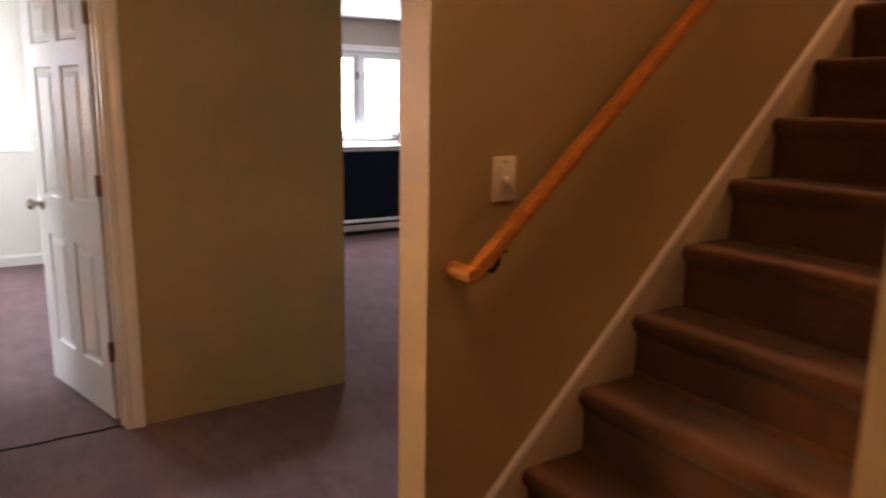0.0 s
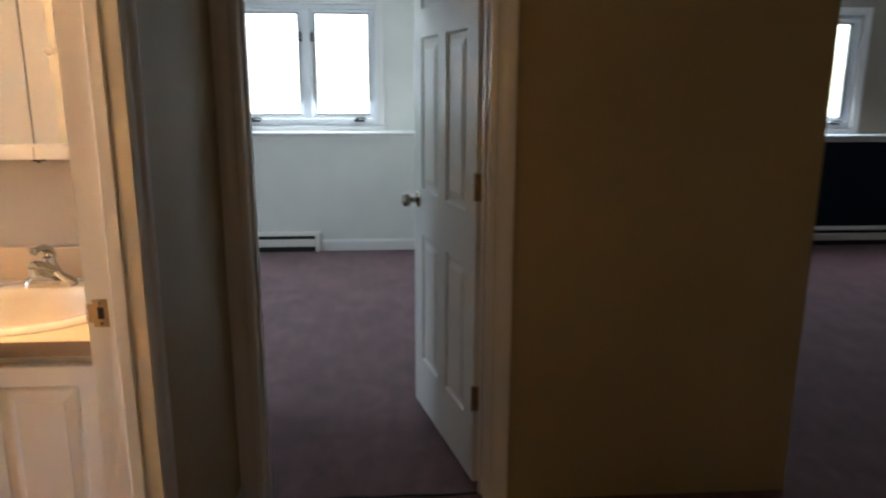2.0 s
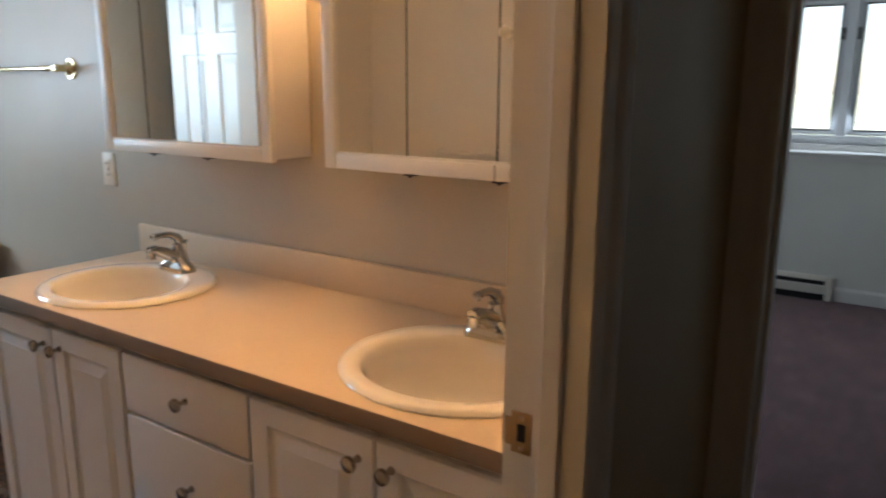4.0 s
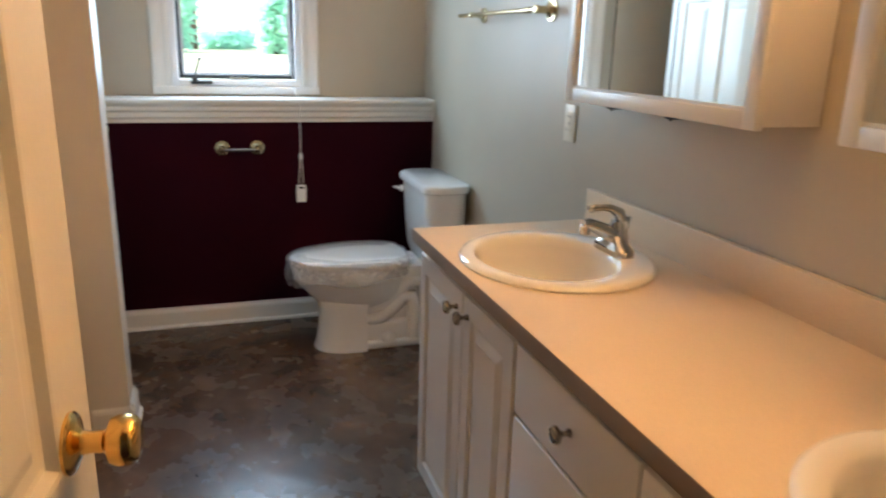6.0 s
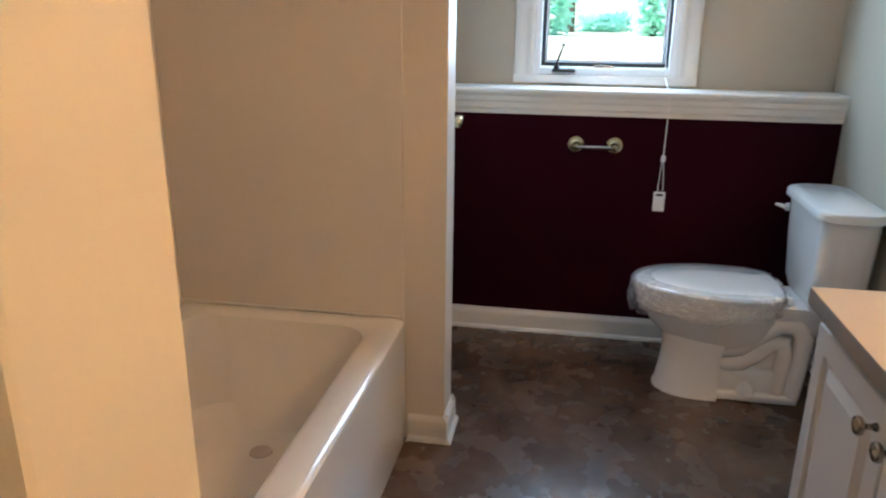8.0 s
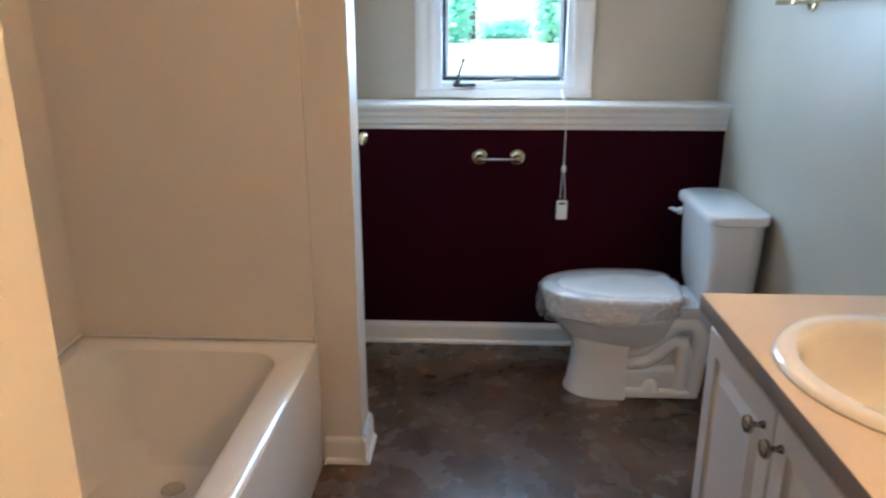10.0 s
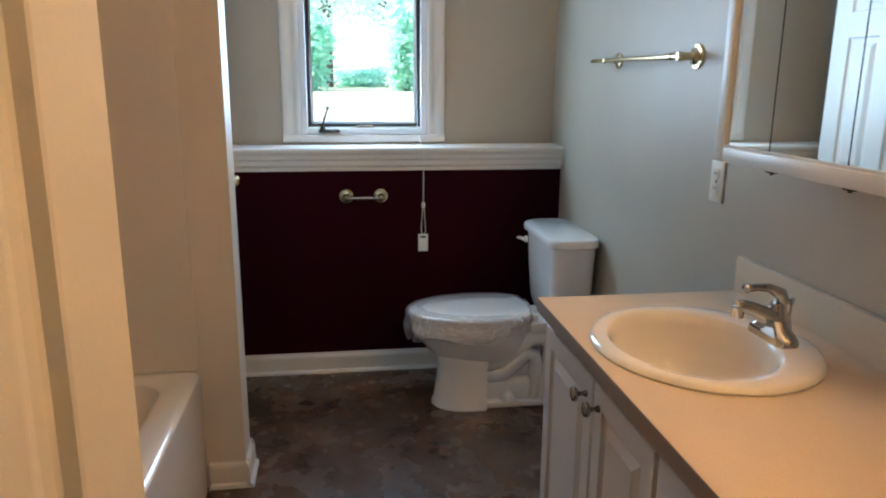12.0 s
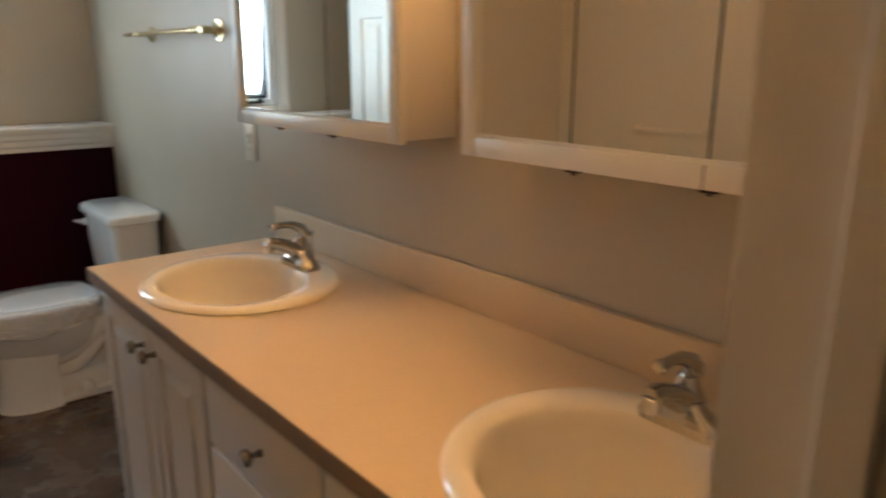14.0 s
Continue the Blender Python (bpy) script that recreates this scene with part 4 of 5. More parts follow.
def egg(front, backy, hw, z, n=36, sq=1.0, bsq=None):
    """A closed egg outline, wide at the back, in y from front (negative) to backy."""
    cy = backy + (front - backy) * 0.42
    pts = []
    for k in range(n):
        a = 2 * math.pi * k / n
        c, s = math.cos(a), math.sin(a)
        ry = (cy - front) if c > 0 else (backy - cy)
        q = bsq if bsq and c < 0 else sq
        pts.append((hw * math.copysign(abs(s) ** q, s), cy - ry * math.copysign(abs(c) ** q, c), z))
    return pts


rings = [egg(-0.610, -0.24, 0.080, 0.17, sq=0.85), egg(-0.634, -0.235, 0.104, 0.205, sq=0.88), egg(-0.654, -0.23, 0.122, 0.232, sq=0.92), egg(-0.684, -0.22, 0.142, 0.262, sq=0.97), egg(-0.708, -0.22, 0.157, 0.292),
         egg(-0.728, -0.22, 0.168, 0.320), egg(-0.738, -0.22, 0.175, 0.334), egg(-0.749, -0.225, 0.183, 0.342), egg(-0.752, -0.225, 0.186, 0.385), egg(-0.744, -0.23, 0.180, 0.394), egg(-0.69, -0.28, 0.13, 0.392), egg(-0.64, -0.33, 0.09, 0.30), egg(-0.55, -0.40, 0.04, 0.22)]
part("bowl", loft(bmesh.new(), rings), PORCELAIN, toilet)


def d_shape(front, back_y, hw, z):
    """A foot with a round front and a straight back."""
    pts = [(hw, back_y, z), (hw, back_y - 0.02, z)]
    for k in range(17):
        a = math.pi * k / 16
        pts.append((hw * math.cos(a), back_y - 0.05 - (back_y - 0.05 - front) * math.sin(a) ** 0.8, z))
    return pts + [(-hw, back_y - 0.02, z), (-hw, back_y, z)]


part("pedestal", loft(bmesh.new(), [d_shape(-0.662, -0.435, 0.122, 0.0), d_shape(-0.660, -0.435, 0.121, 0.014), d_shape(-0.652, -0.435, 0.116, 0.03), d_shape(-0.640, -0.435, 0.111, 0.12), d_shape(-0.636, -0.435, 0.111, 0.19), d_shape(-0.648, -0.43, 0.118, 0.225), d_shape(-0.66, -0.42, 0.11, 0.25)]), PORCELAIN, toilet)
bm = bmesh.new()
box(bm, -0.070, 0.070, -0.46, -0.15, 0.0, 0.33, 0.02, 3)
box(bm, -0.092, 0.092, -0.46, -0.15, 0.0, 0.135, 0.03, 4)
for s in (-1, 1):
    tube(bm, [(0.050 * s, -0.47, 0.198), (0.068 * s, -0.42, 0.196), (0.078 * s, -0.37, 0.212), (0.082 * s, -0.31, 0.262), (0.084 * s, -0.25, 0.312), (0.084 * s, -0.19, 0.318), (0.082 * s, -0.155, 0.270), (0.080 * s, -0.16, 0.16), (0.078 * s, -0.17, 0.03)],
         [0.030, 0.034, 0.036, 0.037, 0.038, 0.038, 0.036, 0.035, 0.035], 18)
    tube(bm, [(0.050 * s, -0.46, 0.140), (0.068 * s, -0.41, 0.138), (0.078 * s, -0.36, 0.152), (0.082 * s, -0.31, 0.196), (0.083 * s, -0.265, 0.242), (0.083 * s, -0.225, 0.240), (0.080 * s, -0.21, 0.19), (0.078 * s, -0.215, 0.09), (0.078 * s, -0.22, 0.03)],
         [0.028, 0.032, 0.034, 0.036, 0.036, 0.034, 0.032, 0.030, 0.030], 16)
    lathe(bm, [(0.034, 0), (0.031, 0.018), (0.022, 0.034), (0.010, 0.042), (0, 0.043)], (0.094 * s, -0.335, 0.036), 18)
box(bm, -0.112, 0.112, -0.45, -0.145, 0.0, 0.040, 0.014, 3)
part("trapway", bm, PORCELAIN, toilet)
part("rear_deck", loft(bmesh.new(), [rounded_rect(-0.080, 0.080, -0.27, -0.03, 0.035, 0.27), rounded_rect(-0.105, 0.105, -0.285, -0.02, 0.04, 0.33), rounded_rect(-0.128, 0.128, -0.30, -0.012, 0.04, 0.375), rounded_rect(-0.125, 0.125, -0.295, -0.014, 0.04, 0.392)]), PORCELAIN, toilet)
tank = part("tank", loft(bmesh.new(), [rounded_rect(-0.185, 0.185, -0.172, -0.012, 0.060, 0.396, 9), rounded_rect(-0.205, 0.205, -0.184, -0.01, 0.062, 0.44, 9), rounded_rect(-0.224, 0.224, -0.194, -0.008, 0.064, 0.60, 9), rounded_rect(-0.232, 0.232, -0.199, -0.006, 0.066, 0.735, 9)]), PORCELAIN, toilet)
part("tank_lid", loft(bmesh.new(), [rounded_rect(-0.238, 0.238, -0.207, 0.0, 0.066, 0.736, 9), rounded_rect(-0.247, 0.247, -0.215, 0.004, 0.070, 0.741, 9), rounded_rect(-0.248, 0.248, -0.216, 0.004, 0.070, 0.762, 9), rounded_rect(-0.243, 0.243, -0.211, 0.002, 0.068, 0.771, 9), rounded_rect(-0.226, 0.226, -0.194, -0.012, 0.062, 0.777, 9)]), PORCELAIN, toilet)
bm = bmesh.new()
lathe(bm, [(0.016, 0), (0.015, 0.012), (0, 0.014)], (0, 0, 0), 16, m=pose(-0.19, -0.198, 0.69, 90))
tube(bm, [(-0.19, -0.213, 0.69), (-0.215, -0.222, 0.69), (-0.255, -0.226, 0.684)], [0.008, 0.008, 0.006], 10)
part("flush_lever", bm, PORCELAIN, toilet, "white flush lever")
part("seat", loft(bmesh.new(), [egg(-0.752, -0.245, 0.180, 0.396, bsq=0.6), egg(-0.758, -0.242, 0.185, 0.402, bsq=0.6), egg(-0.758, -0.242, 0.185, 0.409, bsq=0.6), egg(-0.752, -0.245, 0.181, 0.414, bsq=0.6)]), PORCELAIN, toilet)
part("seat_lid", loft(bmesh.new(), [egg(-0.752, -0.242, 0.181, 0.416, bsq=0.55), egg(-0.760, -0.238, 0.188, 0.420, bsq=0.55), egg(-0.760, -0.238, 0.188, 0.428, bsq=0.55), egg(-0.748, -0.244, 0.178, 0.436, bsq=0.55), egg(-0.60, -0.33, 0.09, 0.441, bsq=0.55)]), PORCELAIN, toilet)
for s in (-1, 1):
    part("seat_hinge", boxed(0.075 * s - 0.025, 0.075 * s + 0.025, -0.236, -0.214, 0.394, 0.424, 0.008), PORCELAIN, toilet)
random.seed(4)
rings = []
for j, (f, hw, z) in enumerate(((-0.70, 0.150, 0.4425), (-0.766, 0.192, 0.440), (-0.776, 0.197, 0.424), (-0.774, 0.196, 0.395), (-0.768, 0.193, 0.372), (-0.766, 0.192, 0.354), (-0.760, 0.190, 0.340))):
    ring = []
    for i, (x, y, zz) in enumerate(egg(f, -0.236, hw, z, 72, bsq=0.6)):
        wob = 0.004 * math.sin(i * 0.9 + j) + random.uniform(-0.004, 0.004)
        ring.append((x * (1 + wob * 4), y + wob - (0.012 if j > 3 and y < -0.72 else 0), zz + (0 if j < 2 else 0.007 * math.sin(i * 0.55 + 0.4 * j) + random.uniform(-0.003, 0.003)) + (0.030 * max(0, (y + 0.45) / 0.2) if j > 3 else 0) - (0.012 * (j - 3) * max(0, (-0.68 - y) / 0.08) * (0.6 + 0.4 * math.sin(i * 1.3)) if j > 3 else 0)))
    rings.append(ring)
wrap = part("plastic_wrap", loft(bmesh.new(), rings, cap=False), FILM, toilet, "wrinkled clear plastic wrap")
sup = bmesh.new()
tube(sup, [(-0.17, 0.0, 0.17), (-0.17, -0.05, 0.18), (-0.16, -0.09, 0.26), (-0.15, -0.09, 0.40)], 0.006, 8)
part("supply_hose", sup, CHROME, toilet)

# ---- bath: vanity ----
FRONT = 2.832


def raised_panel(bm, x0, x1, z0, z1, y0, t, frame_w):
    """A cabinet door with a routed raised field; y0 its front, t its thickness."""
    box(bm, x0, x1, y0 + 0.008, y0 + t, z0, z1)
    e = 0.003
    rings = []
    for inset, dep in ((0, 0.008), (e, 0.001), (e + 0.003, 0.0), (frame_w, 0.0), (frame_w + 0.004, 0.005), (frame_w + 0.010, 0.0075), (frame_w + 0.016, 0.0075), (frame_w + 0.036, 0.0012), (frame_w + 0.038, 0.0)):
        rings.append([(x0 + inset, y0 + dep, z0 + inset), (x1 - inset, y0 + dep, z0 + inset), (x1 - inset, y0 + dep, z1 - inset), (x0 + inset, y0 + dep, z1 - inset)])
    vr = [[bm.verts.new(p) for p in r] for r in rings]
    for p, q in zip(vr, vr[1:]):
        for i in range(4):
            bm.faces.new((p[i], p[(i + 1) % 4], q[(i + 1) % 4], q[i]))
    bm.faces.new(vr[-1])
    return bm


def cabinet_knob(parent, x, z):
    prof = [(0.008, 0), (0.0075, 0.004), (0.005, 0.008), (0.0055, 0.016), (0.010, 0.020), (0.0155, 0.024), (0.0165, 0.028), (0.0145, 0.033), (0.008, 0.0355), (0, 0.036)]
    return part("knob", lathe(bmesh.new(), prof, (0, 0, 0), 22, m=pose(x, FRONT - 0.0005, z, 90)), NICKEL, parent, "round satin nickel knob")


def vanity_unit(x0, x1, split, label, drawers=()):
    c = thing("vanity_cabinet", (0, 0, 0), label, "cabinet", "vanity cabinets")
    bm = boxed(x0 + 0.002, x0 + 0.018, FRONT + 0.022, VAN - 0.002, 0.10, 0.828)
    box(bm, x1 - 0.018, x1 - 0.002, FRONT + 0.022, VAN - 0.002, 0.10, 0.828)
    box(bm, x0 + 0.018, x1 - 0.018, FRONT + 0.022, FRONT + 0.038, 0.10, 0.828)
    box(bm, x0 + 0.018, x1 - 0.018, FRONT + 0.038, VAN - 0.002, 0.10, 0.116)
    box(bm, x0 + 0.002, x1 - 0.002, FRONT + 0.08, VAN - 0.01, 0.004, 0.10)
    part("body", bm, CABINET, c, smooth=False)
    if drawers:
        for z0, z1 in drawers:
            bm = bmesh.new()
            box(bm, x0 + 0.004, x1 - 0.004, FRONT + 0.002, FRONT + 0.021, z0, z1, 0.004, 3)
            d = part("drawer_front", bm, CABINET, c)
            cabinet_knob(d, (x0 + x1) / 2 + 0.02, (z0 + z1) / 2 + 0.01)
    else:
        for a, b, kx in ((x0 + 0.004, split - 0.002, split - 0.0375), (split + 0.002, x1 - 0.004, split + 0.0385)):
            d = part("cabinet_door", raised_panel(bmesh.new(), a, b, 0.112, 0.800, FRONT, 0.020, 0.05), CABINET, c, smooth=False)
            cabinet_knob(d, kx, 0.752)
    return c


vanity_unit(-2.265, -1.60, -1.905, "white thermofoil vanity cabinet with two raised-panel doors")
vanity_unit(-1.60, -1.16, 0, "white thermofoil vanity drawer unit with plain fronts", ((0.653, 0.800), (0.385, 0.645), (0.112, 0.377)))
vanity_unit(-1.16, -0.54, -0.828, "white thermofoil vanity cabinet with two raised-panel doors")

worktop = thing("worktop", (0, 0, 0), "beige speckled laminate worktop with a brown edge", "worktop")
WX0, WX1, WY0, WY1, WZT = -2.28, -0.536, 2.812, VAN - 0.003, 0.864
SINKS = ((-1.905, 3.064), (-0.803, 3.072))
SA, SB = 0.254, 0.234
bm = bmesh.new()
cuts = [WX0, SINKS[0][0] - 0.30, SINKS[0][0] + 0.30, SINKS[1][0] - 0.275, WX1]


def flat(x0, x1):
    bm.faces.new([bm.verts.new(p) for p in ((x0, WY0, WZT), (x1, WY0, WZT), (x1, WY1, WZT), (x0, WY1, WZT))])


def pierced(x0, x1, cx, cy):
    """A rectangle of the top with an oval hole."""
    angs = [2 * math.pi * k / 56 for k in range(56)] + [math.atan2(y - cy, x - cx) % (2 * math.pi) for x in (x0, x1) for y in (WY0, WY1)]
    angs = sorted(set(round(a, 6) for a in angs))
    inner, outer, low = [], [], []
    for a in angs:
        c, s = math.cos(a), math.sin(a)
        k = min(((x1 if c > 0 else x0) - cx) / c if abs(c) > 1e-9 else 1e9, ((WY1 if s > 0 else WY0) - cy) / s if abs(s) > 1e-9 else 1e9)
        outer.append(bm.verts.new((cx + k * c, cy + k * s, WZT)))
        r = 0.9 / math.hypot(c / SA, s / SB)
        inner.append(bm.verts.new((cx + r * c, cy + r * s, WZT)))
        low.append(bm.verts.new((cx + r * c, cy + r * s, WZT - 0.03)))
    n = len(angs)
    for i in range(n):
        j = (i + 1) % n
        bm.faces.new((outer[i], outer[j], inner[j], inner[i]))
        bm.faces.new((inner[i], inner[j], low[j], low[i]))


flat(cuts[0], cuts[1])
pierced(cuts[1], cuts[2], *SINKS[0])
flat(cuts[2], cuts[3])
pierced(cuts[3], cuts[4], *SINKS[1])
top_part = part("top", bm, LAMINATE, worktop, smooth=False)
bm = boxed(WX0 - 0.001, WX1, WY0 - 0.001, WY0 + 0.018, 0.828, WZT - 0.0006, 0.001)
box(bm, WX0 - 0.001, WX0 + 0.018, WY0 + 0.018, WY1, 0.828, WZT - 0.0006, 0.001)
part("front_edge", bm, EDGE, worktop, "brown laminate front edge")
part("backsplash", boxed(WX0 + 0.002, WX1, WY1 - 0.020, WY1 - 0.001, WZT, WZT + 0.094, 0.002), LAMINATE, worktop, "low laminate backsplash")

for i, (sx, sy) in enumerate(SINKS):
    s = thing("sink", (sx, sy, WZT), "bone white oval drop-in sink with a rolled rim", "sink", "vanity sinks")
    prof = [(0.98, 0.0), (0.985, 0.004), (0.97, 0.010), (0.94, 0.0135), (0.85, 0.0145), (0.775, 0.0125), (0.742, 0.005), (0.722, -0.012), (0.69, -0.05), (0.61, -0.095), (0.45, -0.128), (0.24, -0.140), (0.10, -0.143), (0, -0.1435)]
    bm = bmesh.new()
    rings = []
    for r, z in prof:
        front, sq = (0.0, 1.0) if r > 0.85 else (-0.024, 0.94)
        rings.append([(SA * r * math.cos(a), front + SB * sq * r * math.sin(a), z) for a in (2 * math.pi * k / 64 for k in range(64))] if r > 0 else None)
    rings = [r for r in rings if r]
    loft(bm, rings, cap=False)
    bm.faces.new([bm.verts.new(p) for p in rings[-1]])
    bmesh.ops.remove_doubles(bm, verts=bm.verts, dist=1e-6)
    part("basin", bm, SINK, s)
    part("drain", lathe(bmesh.new(), [(0.023, -0.142), (0.022, -0.138), (0.018, -0.137), (0.017, -0.140), (0, -0.139)], (0, -0.022, 0), 22), CHROME, s, "chrome pop-up drain")
    f = thing("faucet", (sx + (0.006, -0.012)[i], sy + 0.156, WZT + 0.013), "chrome single-lever faucet on the sink's back rim", "faucet", "vanity faucets")
    f.scale = (0.88, 0.88, 0.88)
    bm = loft(bmesh.new(), [[(x, y, z) for x, y, z in rounded_rect(-0.080 + d, 0.080 - d, -0.029 + d * 0.25, 0.029 - d * 0.25, 0.028 - d * 0.25, z, 6)] for d, z in ((0, 0), (0, 0.010), (0.004, 0.017), (0.016, 0.027), (0.034, 0.036), (0.050, 0.050))])
    part("base", bm, CHROME, f)
    bm = tube(bmesh.new(), [(0, 0.012, 0.015), (0, 0.010, 0.045), (0, 0.006, 0.066), (0, 0.004, 0.090)], [0.032, 0.029, 0.022, 0.017], 20)
    part("body", bm, CHROME, f)
    bm = tube(bmesh.new(), [(0, 0.012, 0.036), (0, -0.02, 0.056), (0, -0.058, 0.074), (0, -0.086, 0.084), (0, -0.103, 0.084)], [0.025, 0.023, 0.019, 0.017, 0.014], 18)
    lathe(bm, [(0.0145, 0), (0.0145, 0.024), (0.011, 0.026)], (0, -0.097, 0.057), 18)
    part("spout", bm, CHROME, f)
    bm = tube(bmesh.new(), [(0, 0.016, 0.088), (0, 0.006, 0.112), (0, -0.022, 0.126), (0, -0.052, 0.129), (0, -0.078, 0.127)], [0.018, 0.016, 0.011, 0.009, 0.010], 16)
    part("lever", bm, CHROME, f)
    part("lever_cap", lathe(bmesh.new(), [(0, -0.010), (0.010, -0.007), (0.0125, 0), (0.010, 0.007), (0, 0.010)], (0, 0, 0), 16, m=pose(0, -0.080, 0.127, 90)), CHROME, f)
    bm = tube(bmesh.new(), [(0, 0.038, 0.0), (0, 0.040, 0.085)], 0.0028, 8)
    lathe(bm, [(0.003, 0), (0.006, 0.006), (0.0065, 0.014), (0.004, 0.018), (0, 0.019)], (0, 0.040, 0.082), 12)
    part("drain_rod", bm, CHROME, f)


# ---- bath: mirror cabinets ----
def mirror_cabinet(x0, x1, seams, label, jointed=False):
    c = thing("mirror_cabinet", (0, 0, 0), label, "mirror cabinet", "mirror cabinets")
    y0, z0, z1, fw = 3.214, 1.222, 1.80, 0.036
    part("body", boxed(x0 + 0.008, x1 - 0.008, y0 + 0.018, VAN - 0.002, z0 + 0.006, z1, 0.002), CABINET, c)
    bm = bmesh.new()
    box(bm, x0, x0 + fw, y0, y0 + 0.018, z0, z1, 0.003)
    box(bm, x1 - fw, x1, y0, y0 + 0.018, z0, z1, 0.003)
    box(bm, x0 + fw, x1 - fw, y0, y0 + 0.018, z0, z0 + 0.034, 0.003)
    box(bm, x0 + fw, x1 - fw, y0, y0 + 0.018, 1.705, z1, 0.003)
    strip(bm, [(0, 0), (0.006, 0), (0.006, 0.006), (0, 0.010)], (x0 + fw, y0 + 0.004, z0 + 0.034), (x1 - fw, y0 + 0.004, z0 + 0.034), (0, 0, 1), (0, 1, 0))
    part("frame", bm, TRIM, c)
    # dark strip paints the shadow between mirror tops and upper rail
    part("gap_shade_strip", boxed(x0 + fw, x1 - fw, y0 + 0.012, y0 + 0.0175, 1.690, 1.705), DARK_GAP, c, smooth=False)
    edges = [x0 + fw, *seams, x1 - fw]
    for k, (a, b) in enumerate(zip(edges, edges[1:])):
        part("mirror", boxed(a + 0.0018, b - 0.0018, y0 + 0.009 + 0.0004 * k, y0 + 0.0135, z0 + 0.034, 1.690), MIRROR, c, smooth=False)
    part("mirror_backing", boxed(x0 + fw, x1 - fw, y0 + 0.0137, y0 + 0.0172, z0 + 0.034, 1.690), DARK_GAP, c, smooth=False)
    if jointed:
        part("rail_joint", boxed(seams[1] - 0.001, seams[1] + 0.001, y0 - 0.0004, y0 + 0.002, z0 + 0.001, z0 + 0.033), DARK_GAP, c, smooth=False)
    for s in seams:
        bm = boxed(s - 0.013, s + 0.013, y0 + 0.012, y0 + 0.045, z0 - 0.006, z0 + 0.002, 0.002)
        lathe(bm, [(0.004, 0), (0.004, 0.006), (0, 0.007)], (s, y0 + 0.02, z0 - 0.010), 10)
        part("clip", bm, DARK_METAL, c, "small dark pivot clip")
    return c


mirror_cabinet(-2.20, -1.467, (-1.99, -1.745), "white framed mirror cabinet with three mirrors near the window")
mirror_cabinet(-1.285, -0.536, (-1.043, -0.812), "white framed mirror cabinet with three mirrors near the door", True)

light = thing("vanity_light", (-1.37, VAN, 1.99), "brass vanity light bar with four lit globes", "wall lamp")
part("back_plate", boxed(-0.44, 0.44, -0.03, -0.001, -0.05, 0.05, 0.008), BRASS, light)
for k in range(4):
    x = -0.33 + 0.22 * k
    part("socket", lathe(bmesh.new(), [(0.03, 0), (0.03, 0.02), (0.022, 0.04), (0.022, 0.055), (0, 0.055)], (0, 0, 0), 18, m=pose(x, -0.03, 0, 90)), BRASS, light)
    part("globe", lathe(bmesh.new(), [(0, -0.045), (0.02, -0.040), (0.036, -0.026), (0.044, -0.008), (0.044, 0.008), (0.036, 0.026), (0.02, 0.040), (0, 0.045)], (x, -0.125, 0), 20), LAMP_GLASS, light, "lit frosted globe")

# ---- bath: bars ----


def rosette(bm, m, r=0.034, post=0.045):
    lathe(bm, [(r, 0), (r, 0.004), (r * 0.92, 0.008), (r * 0.70, 0.009), (r * 0.62, 0.013), (r * 0.42, 0.016), (r * 0.32, 0.022), (r * 0.30, post), (r * 0.36, post + 0.006), (r * 0.38, post + 0.013), (r * 0.30, post + 0.020), (0, post + 0.022)], (0, 0, 0), 24, m=m)
    return bm


bar = thing("towel_bar", (0, 0, 0), "brass towel bar whose end stands past its bracket", "towel bar")
for x, r in ((-3.24, 0.030), (-2.63, 0.038)):
    part("bracket", rosette(bmesh.new(), pose(x, VAN, 1.476, 90), r, 0.046), PALE_BRASS, bar)
part("rail", tube(bmesh.new(), [(-3.375, VAN - 0.058, 1.476), (-2.63, VAN - 0.058, 1.476)], 0.008, 14), PALE_BRASS, bar)
part("collar", tube(bmesh.new(), [(-2.717, VAN - 0.058, 1.476), (-2.677, VAN - 0.058, 1.476)], 0.011, 14), PALE_BRASS, bar)

tp = thing("paper_holder", (0, 0, 0), "brass toilet paper holder without a roll", "paper holder")
for y in (2.347, 2.505):
    part("bracket", rosette(bmesh.new(), pose(KX, y, 0.870, 0, 90), 0.036, 0.040), PALE_BRASS, tp)
part("roller", tube(bmesh.new(), [(KX + 0.052, 2.347, 0.865), (KX + 0.052, 2.382, 0.865), (KX + 0.052, 2.384, 0.865), (KX + 0.052, 2.468, 0.865), (KX + 0.052, 2.47, 0.865), (KX + 0.052, 2.505, 0.865)], [0.006, 0.006, 0.009, 0.009, 0.006, 0.006], 14), CHROME, tp)

panel_door("closet_door", 0.71, 2.035, 0.035, (-3.075, 1.806, 0.004), 180.0, "white six-panel closet door standing behind the stub wall", PALE_BRASS, 1, 0.966)

# ---- outdoors ----
GZ = 0.92
bm = bmesh.new()
hx0, hx1, hy0, hy1, R = -4.27, FAM_R + 0.1, -1.8, WINY + 0.2, 900
for x0, x1, y0, y1 in ((-R, hx0, -R, R), (hx1, R, -R, R), (hx0, hx1, hy1, R), (hx0, hx1, -R, hy0)):
    bm.faces.new([bm.verts.new(p) for p in ((x0, y0, GZ), (x1, y0, GZ), (x1, y1, GZ), (x0, y1, GZ))])
structure("ground", bm, LAWN, "sunlit lawn outside the windows", "lawn")


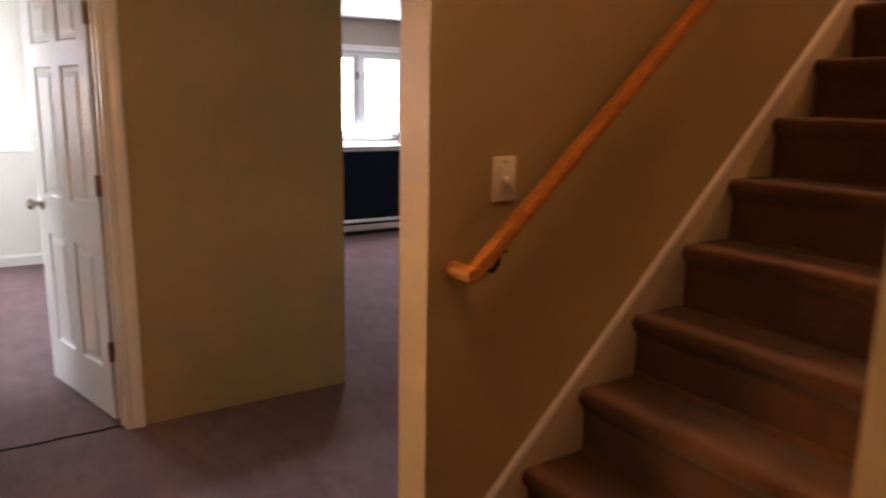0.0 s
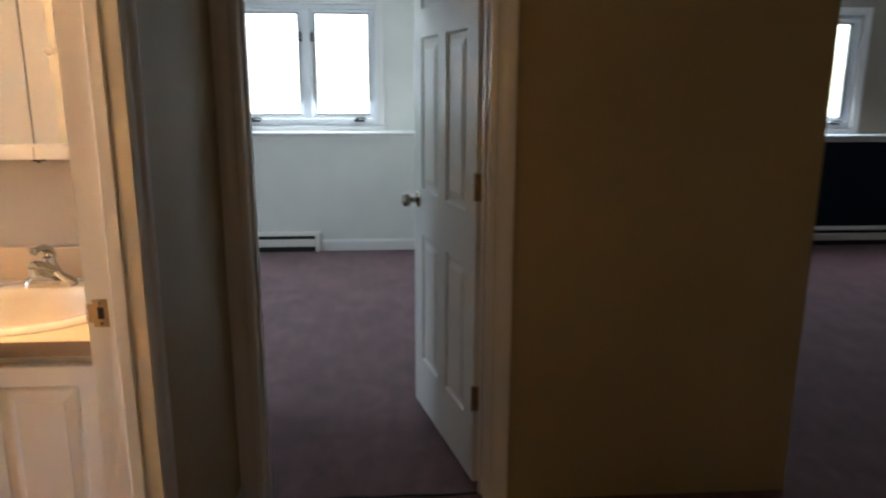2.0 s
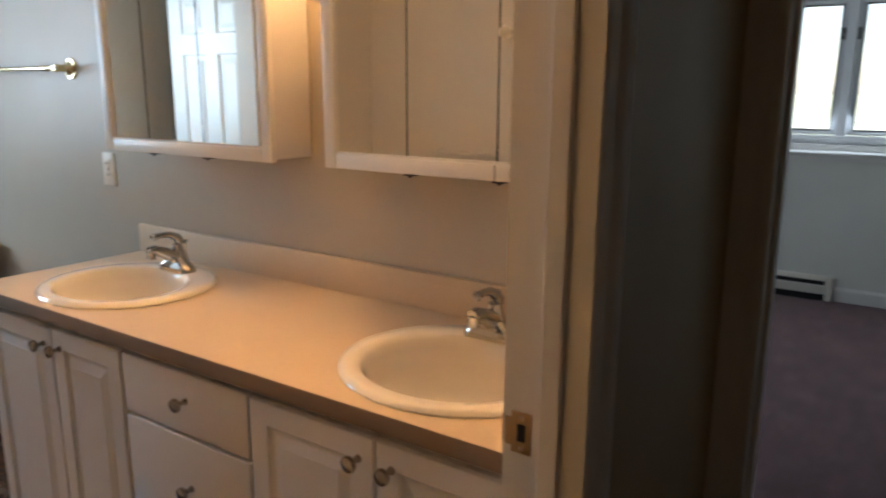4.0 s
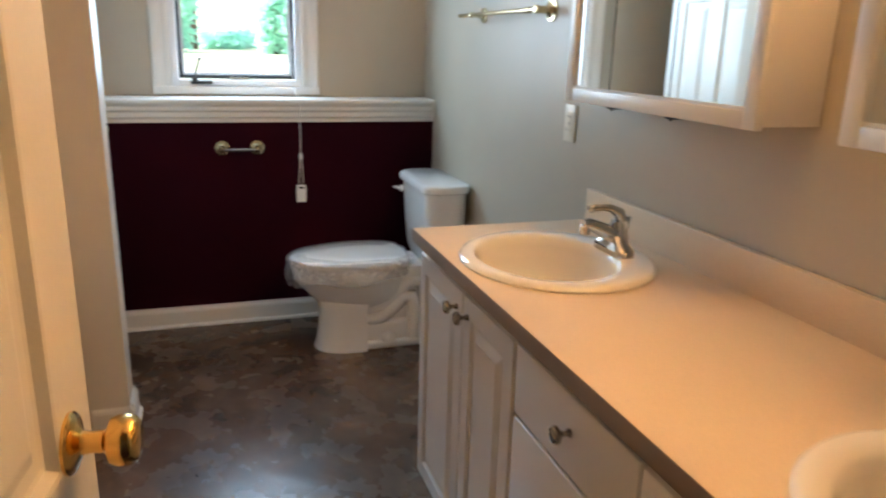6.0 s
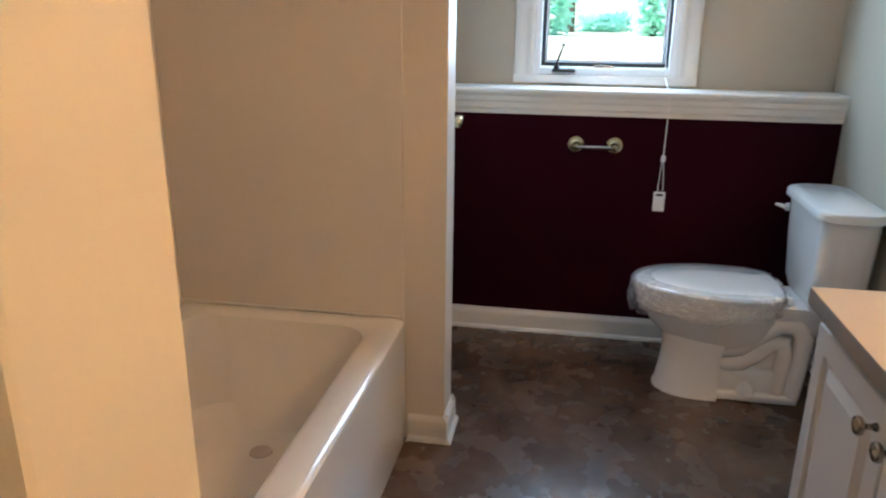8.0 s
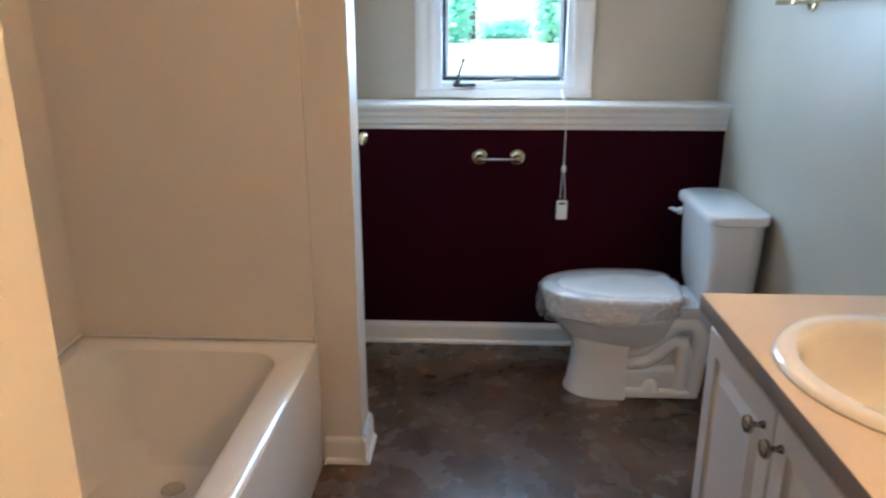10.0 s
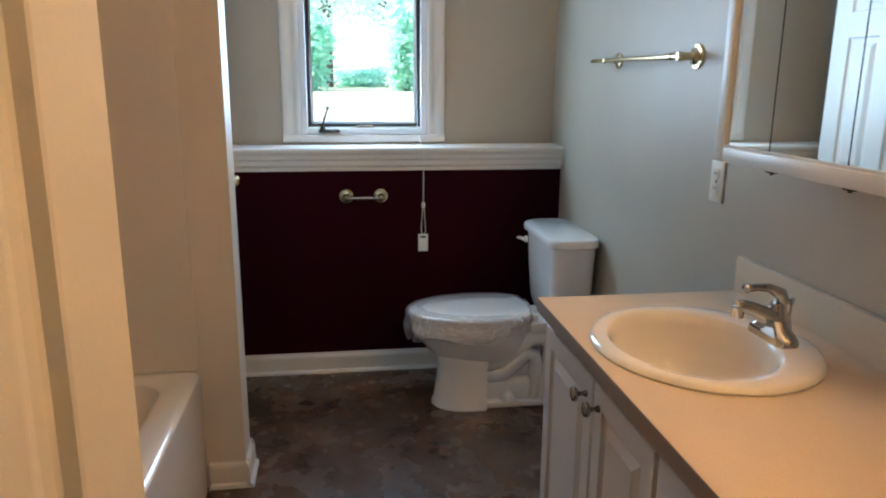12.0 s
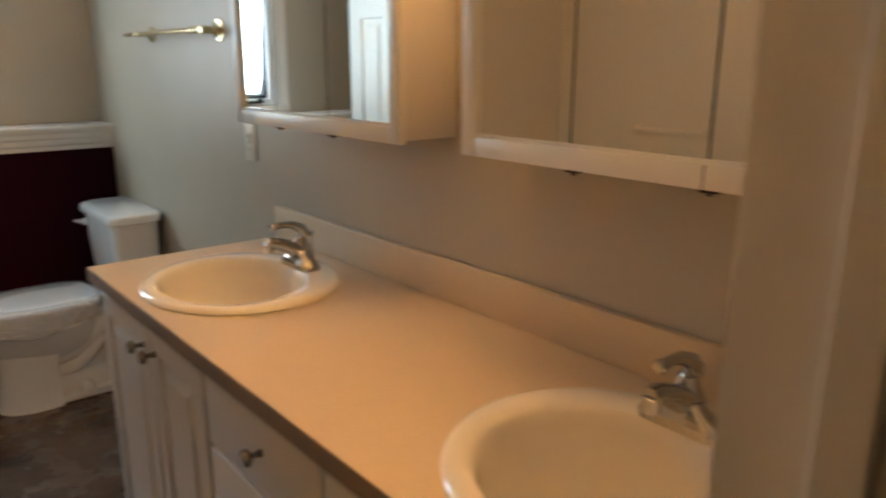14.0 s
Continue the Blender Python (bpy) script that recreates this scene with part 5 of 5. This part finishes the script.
def tree(place, h, spread, seed, label, low=0.22):
    random.seed(seed)
    t = thing("tree", (*place, GZ), label, "tree", "garden trees")
    bm = bmesh.new()
    tube(bm, [(0, 0, -0.1), (0.05, 0.03, h * 0.2), (-0.04, 0.05, h * 0.45), (0.06, 0, h * 0.75)], [0.05 * h ** 0.6, 0.04 * h ** 0.6, 0.03 * h ** 0.6, 0.012 * h ** 0.6], 10)
    tips = []
    for k in range(14):
        z0, a = h * random.uniform(low, 0.65), random.uniform(0, 6.28)
        r = spread * random.uniform(0.5, 1.0)
        p = Vector((r * math.cos(a), r * math.sin(a), z0 + h * random.uniform(0.08, 0.28)))
        tube(bm, [(0, 0, z0), tuple(p * 0.5 + Vector((0, 0, z0 * 0.55))), tuple(p)], [0.06, 0.04, 0.015], 6)
        tips += [p, p * 0.6 + Vector((0, 0, z0 * 0.4))]
    tips.append(Vector((0, 0, h * 0.8)))
    part("trunk", bm, BARK, t)
    verts, faces = [], []
    for p in tips:
        for k in range(110):
            q = p + Vector((random.gauss(0, spread * 0.22), random.gauss(0, spread * 0.22), random.gauss(0, spread * 0.17)))
            u = Vector((random.gauss(0, 1), random.gauss(0, 1), random.gauss(0, 0.6))).normalized()
            v = u.orthogonal().normalized()
            s = random.uniform(0.06, 0.13)
            n = len(verts)
            verts += [q - u * s, q + v * s * 0.45, q + u * s, q - v * s * 0.45]
            faces.append((n, n + 1, n + 2, n + 3))
    me = bpy.data.meshes.new("crown")
    me.from_pydata(verts, [], faces)
    me.materials.append(LEAVES)
    c = new("crown", me)
    c.parent = t
    tagged(c, "loose green leaves", kind="stuff")
    return t


def shrub(place, h, spread, seed, count):
    """A bushy shrub: several stems from the ground and loose leaf clumps down to the lawn."""
    random.seed(seed)
    t = thing("shrub", (*place, GZ), "loose green leafy shrub on the lawn", "shrub", "garden shrubs")
    bm, tips = bmesh.new(), []
    for k in range(count):
        a, r = random.uniform(0, 6.28), spread * random.uniform(0.15, 1.0)
        p = Vector((r * math.cos(a), r * math.sin(a), h * random.uniform(0.25, 1.0)))
        tube(bm, [(p.x * 0.1, p.y * 0.1, -0.05), tuple(Vector((p.x * 0.5, p.y * 0.5, p.z * 0.6))), tuple(p)], [0.03, 0.02, 0.006], 5)
        tips += [p, Vector((p.x * 0.7, p.y * 0.7, p.z * 0.55))]
    part("stems", bm, BARK, t)
    verts, faces = [], []
    for p in tips:
        for k in range(80):
            q = p + Vector((random.gauss(0, spread * 0.20), random.gauss(0, spread * 0.20), random.gauss(0, h * 0.12)))
            q.z = max(q.z, 0.03)
            u = Vector((random.gauss(0, 1), random.gauss(0, 1), random.gauss(0, 0.6))).normalized()
            v = u.orthogonal().normalized()
            s = random.uniform(0.07, 0.15) * (1 + 0.16 * h)
            n = len(verts)
            verts += [q - u * s, q + v * s * 0.45, q + u * s, q - v * s * 0.45]
            faces.append((n, n + 1, n + 2, n + 3))
    me = bpy.data.meshes.new("foliage")
    me.from_pydata(verts, [], faces)
    me.materials.append(LEAVES)
    c = new("foliage", me)
    c.parent = t
    tagged(c, "loose green leaves", kind="stuff")


for i, (x, y, h, s, n) in enumerate(((-26, 1.3, 2.5, 0.75, 16), (-26.5, 4.75, 3.0, 0.75, 20), (-26, -3.5, 5, 2.4, 26), (-27, 9.4, 5, 2.5, 26), (-24, 12.5, 4.5, 2.4, 24), (-40, -3.5, 6, 3.2, 24), (-42, 10.5, 7, 3.6, 30), (-38, -9, 7, 3.6, 30), (-37, 0.5, 0.9, 1.5, 14), (-38, 3.8, 0.8, 1.6, 14), (-37, 7.2, 0.9, 1.5, 14))):
    shrub((x, y), h, s, 40 + i, n)
for i, (x, y, h, s) in enumerate(((-19, -5.5, 7, 2.6), (-23, 13, 8, 3.0), (-30, 7.0, 6.6, 4.2), (-31, -0.3, 6.6, 4.2), (-11.5, 43, 9, 5.0), (1.6, 47, 10.5, 3.8), (-35, 2.0, 7.5, 2.7), (-36, 5.2, 7.8, 2.7))):
    tree((x, y), h, s, 20 + i, "leafy green garden tree on the lawn", 0.22 if i < 2 else 0.3)

# ---- lamps and small bath details ----
dome = thing("ceiling_light", (0.42, 1.2, CEIL), "round frosted ceiling light, lit, in the hall", "ceiling lamp")
part("pan", lathe(bmesh.new(), [(0.15, 0), (0.15, -0.015), (0.14, -0.02), (0, -0.02)], (0, 0, -0.001), 32), BRASS, dome)
part("diffuser", lathe(bmesh.new(), [(0.135, -0.021), (0.13, -0.05), (0.10, -0.08), (0.05, -0.095), (0, -0.10)], (0, 0, 0), 32), DOME_GLASS, dome, "lit frosted glass bowl")

grab = thing("grab_bar", (0, 0, 0), "slim almond bar on the tub's back panel", "grab bar")
part("rail", tube(bmesh.new(), [(-2.40, BK + 0.06, 1.07), (-2.04, BK + 0.06, 1.07)], 0.011, 12), SURROUND, grab)
for x in (-2.40, -2.04):
    part("post", lathe(bmesh.new(), [(0.024, 0), (0.022, 0.006), (0.013, 0.012), (0.013, 0.06), (0, 0.062)], (0, 0, 0), 16, m=pose(x, BK + 0.012, 1.07, -90)), SURROUND, grab)

peg = thing("wall_peg", (BATH_R - 0.021, JAMB_N + 0.065, 1.48), "small cream painted peg screwed to the bath door casing", "peg")
part("base", lathe(bmesh.new(), [(0.010, 0), (0.009, 0.003), (0.005, 0.005), (0, 0.0055)], (0, 0, 0), 18, m=pose(0, 0, 0, 0, -90)), PLATE, peg)
part("knob", lathe(bmesh.new(), [(0.004, 0.004), (0.004, 0.030), (0.0075, 0.034), (0.0090, 0.040), (0.0065, 0.046), (0, 0.047)], (0, 0, 0), 18, m=pose(0, 0, 0, 0, -90)), PLATE, peg)
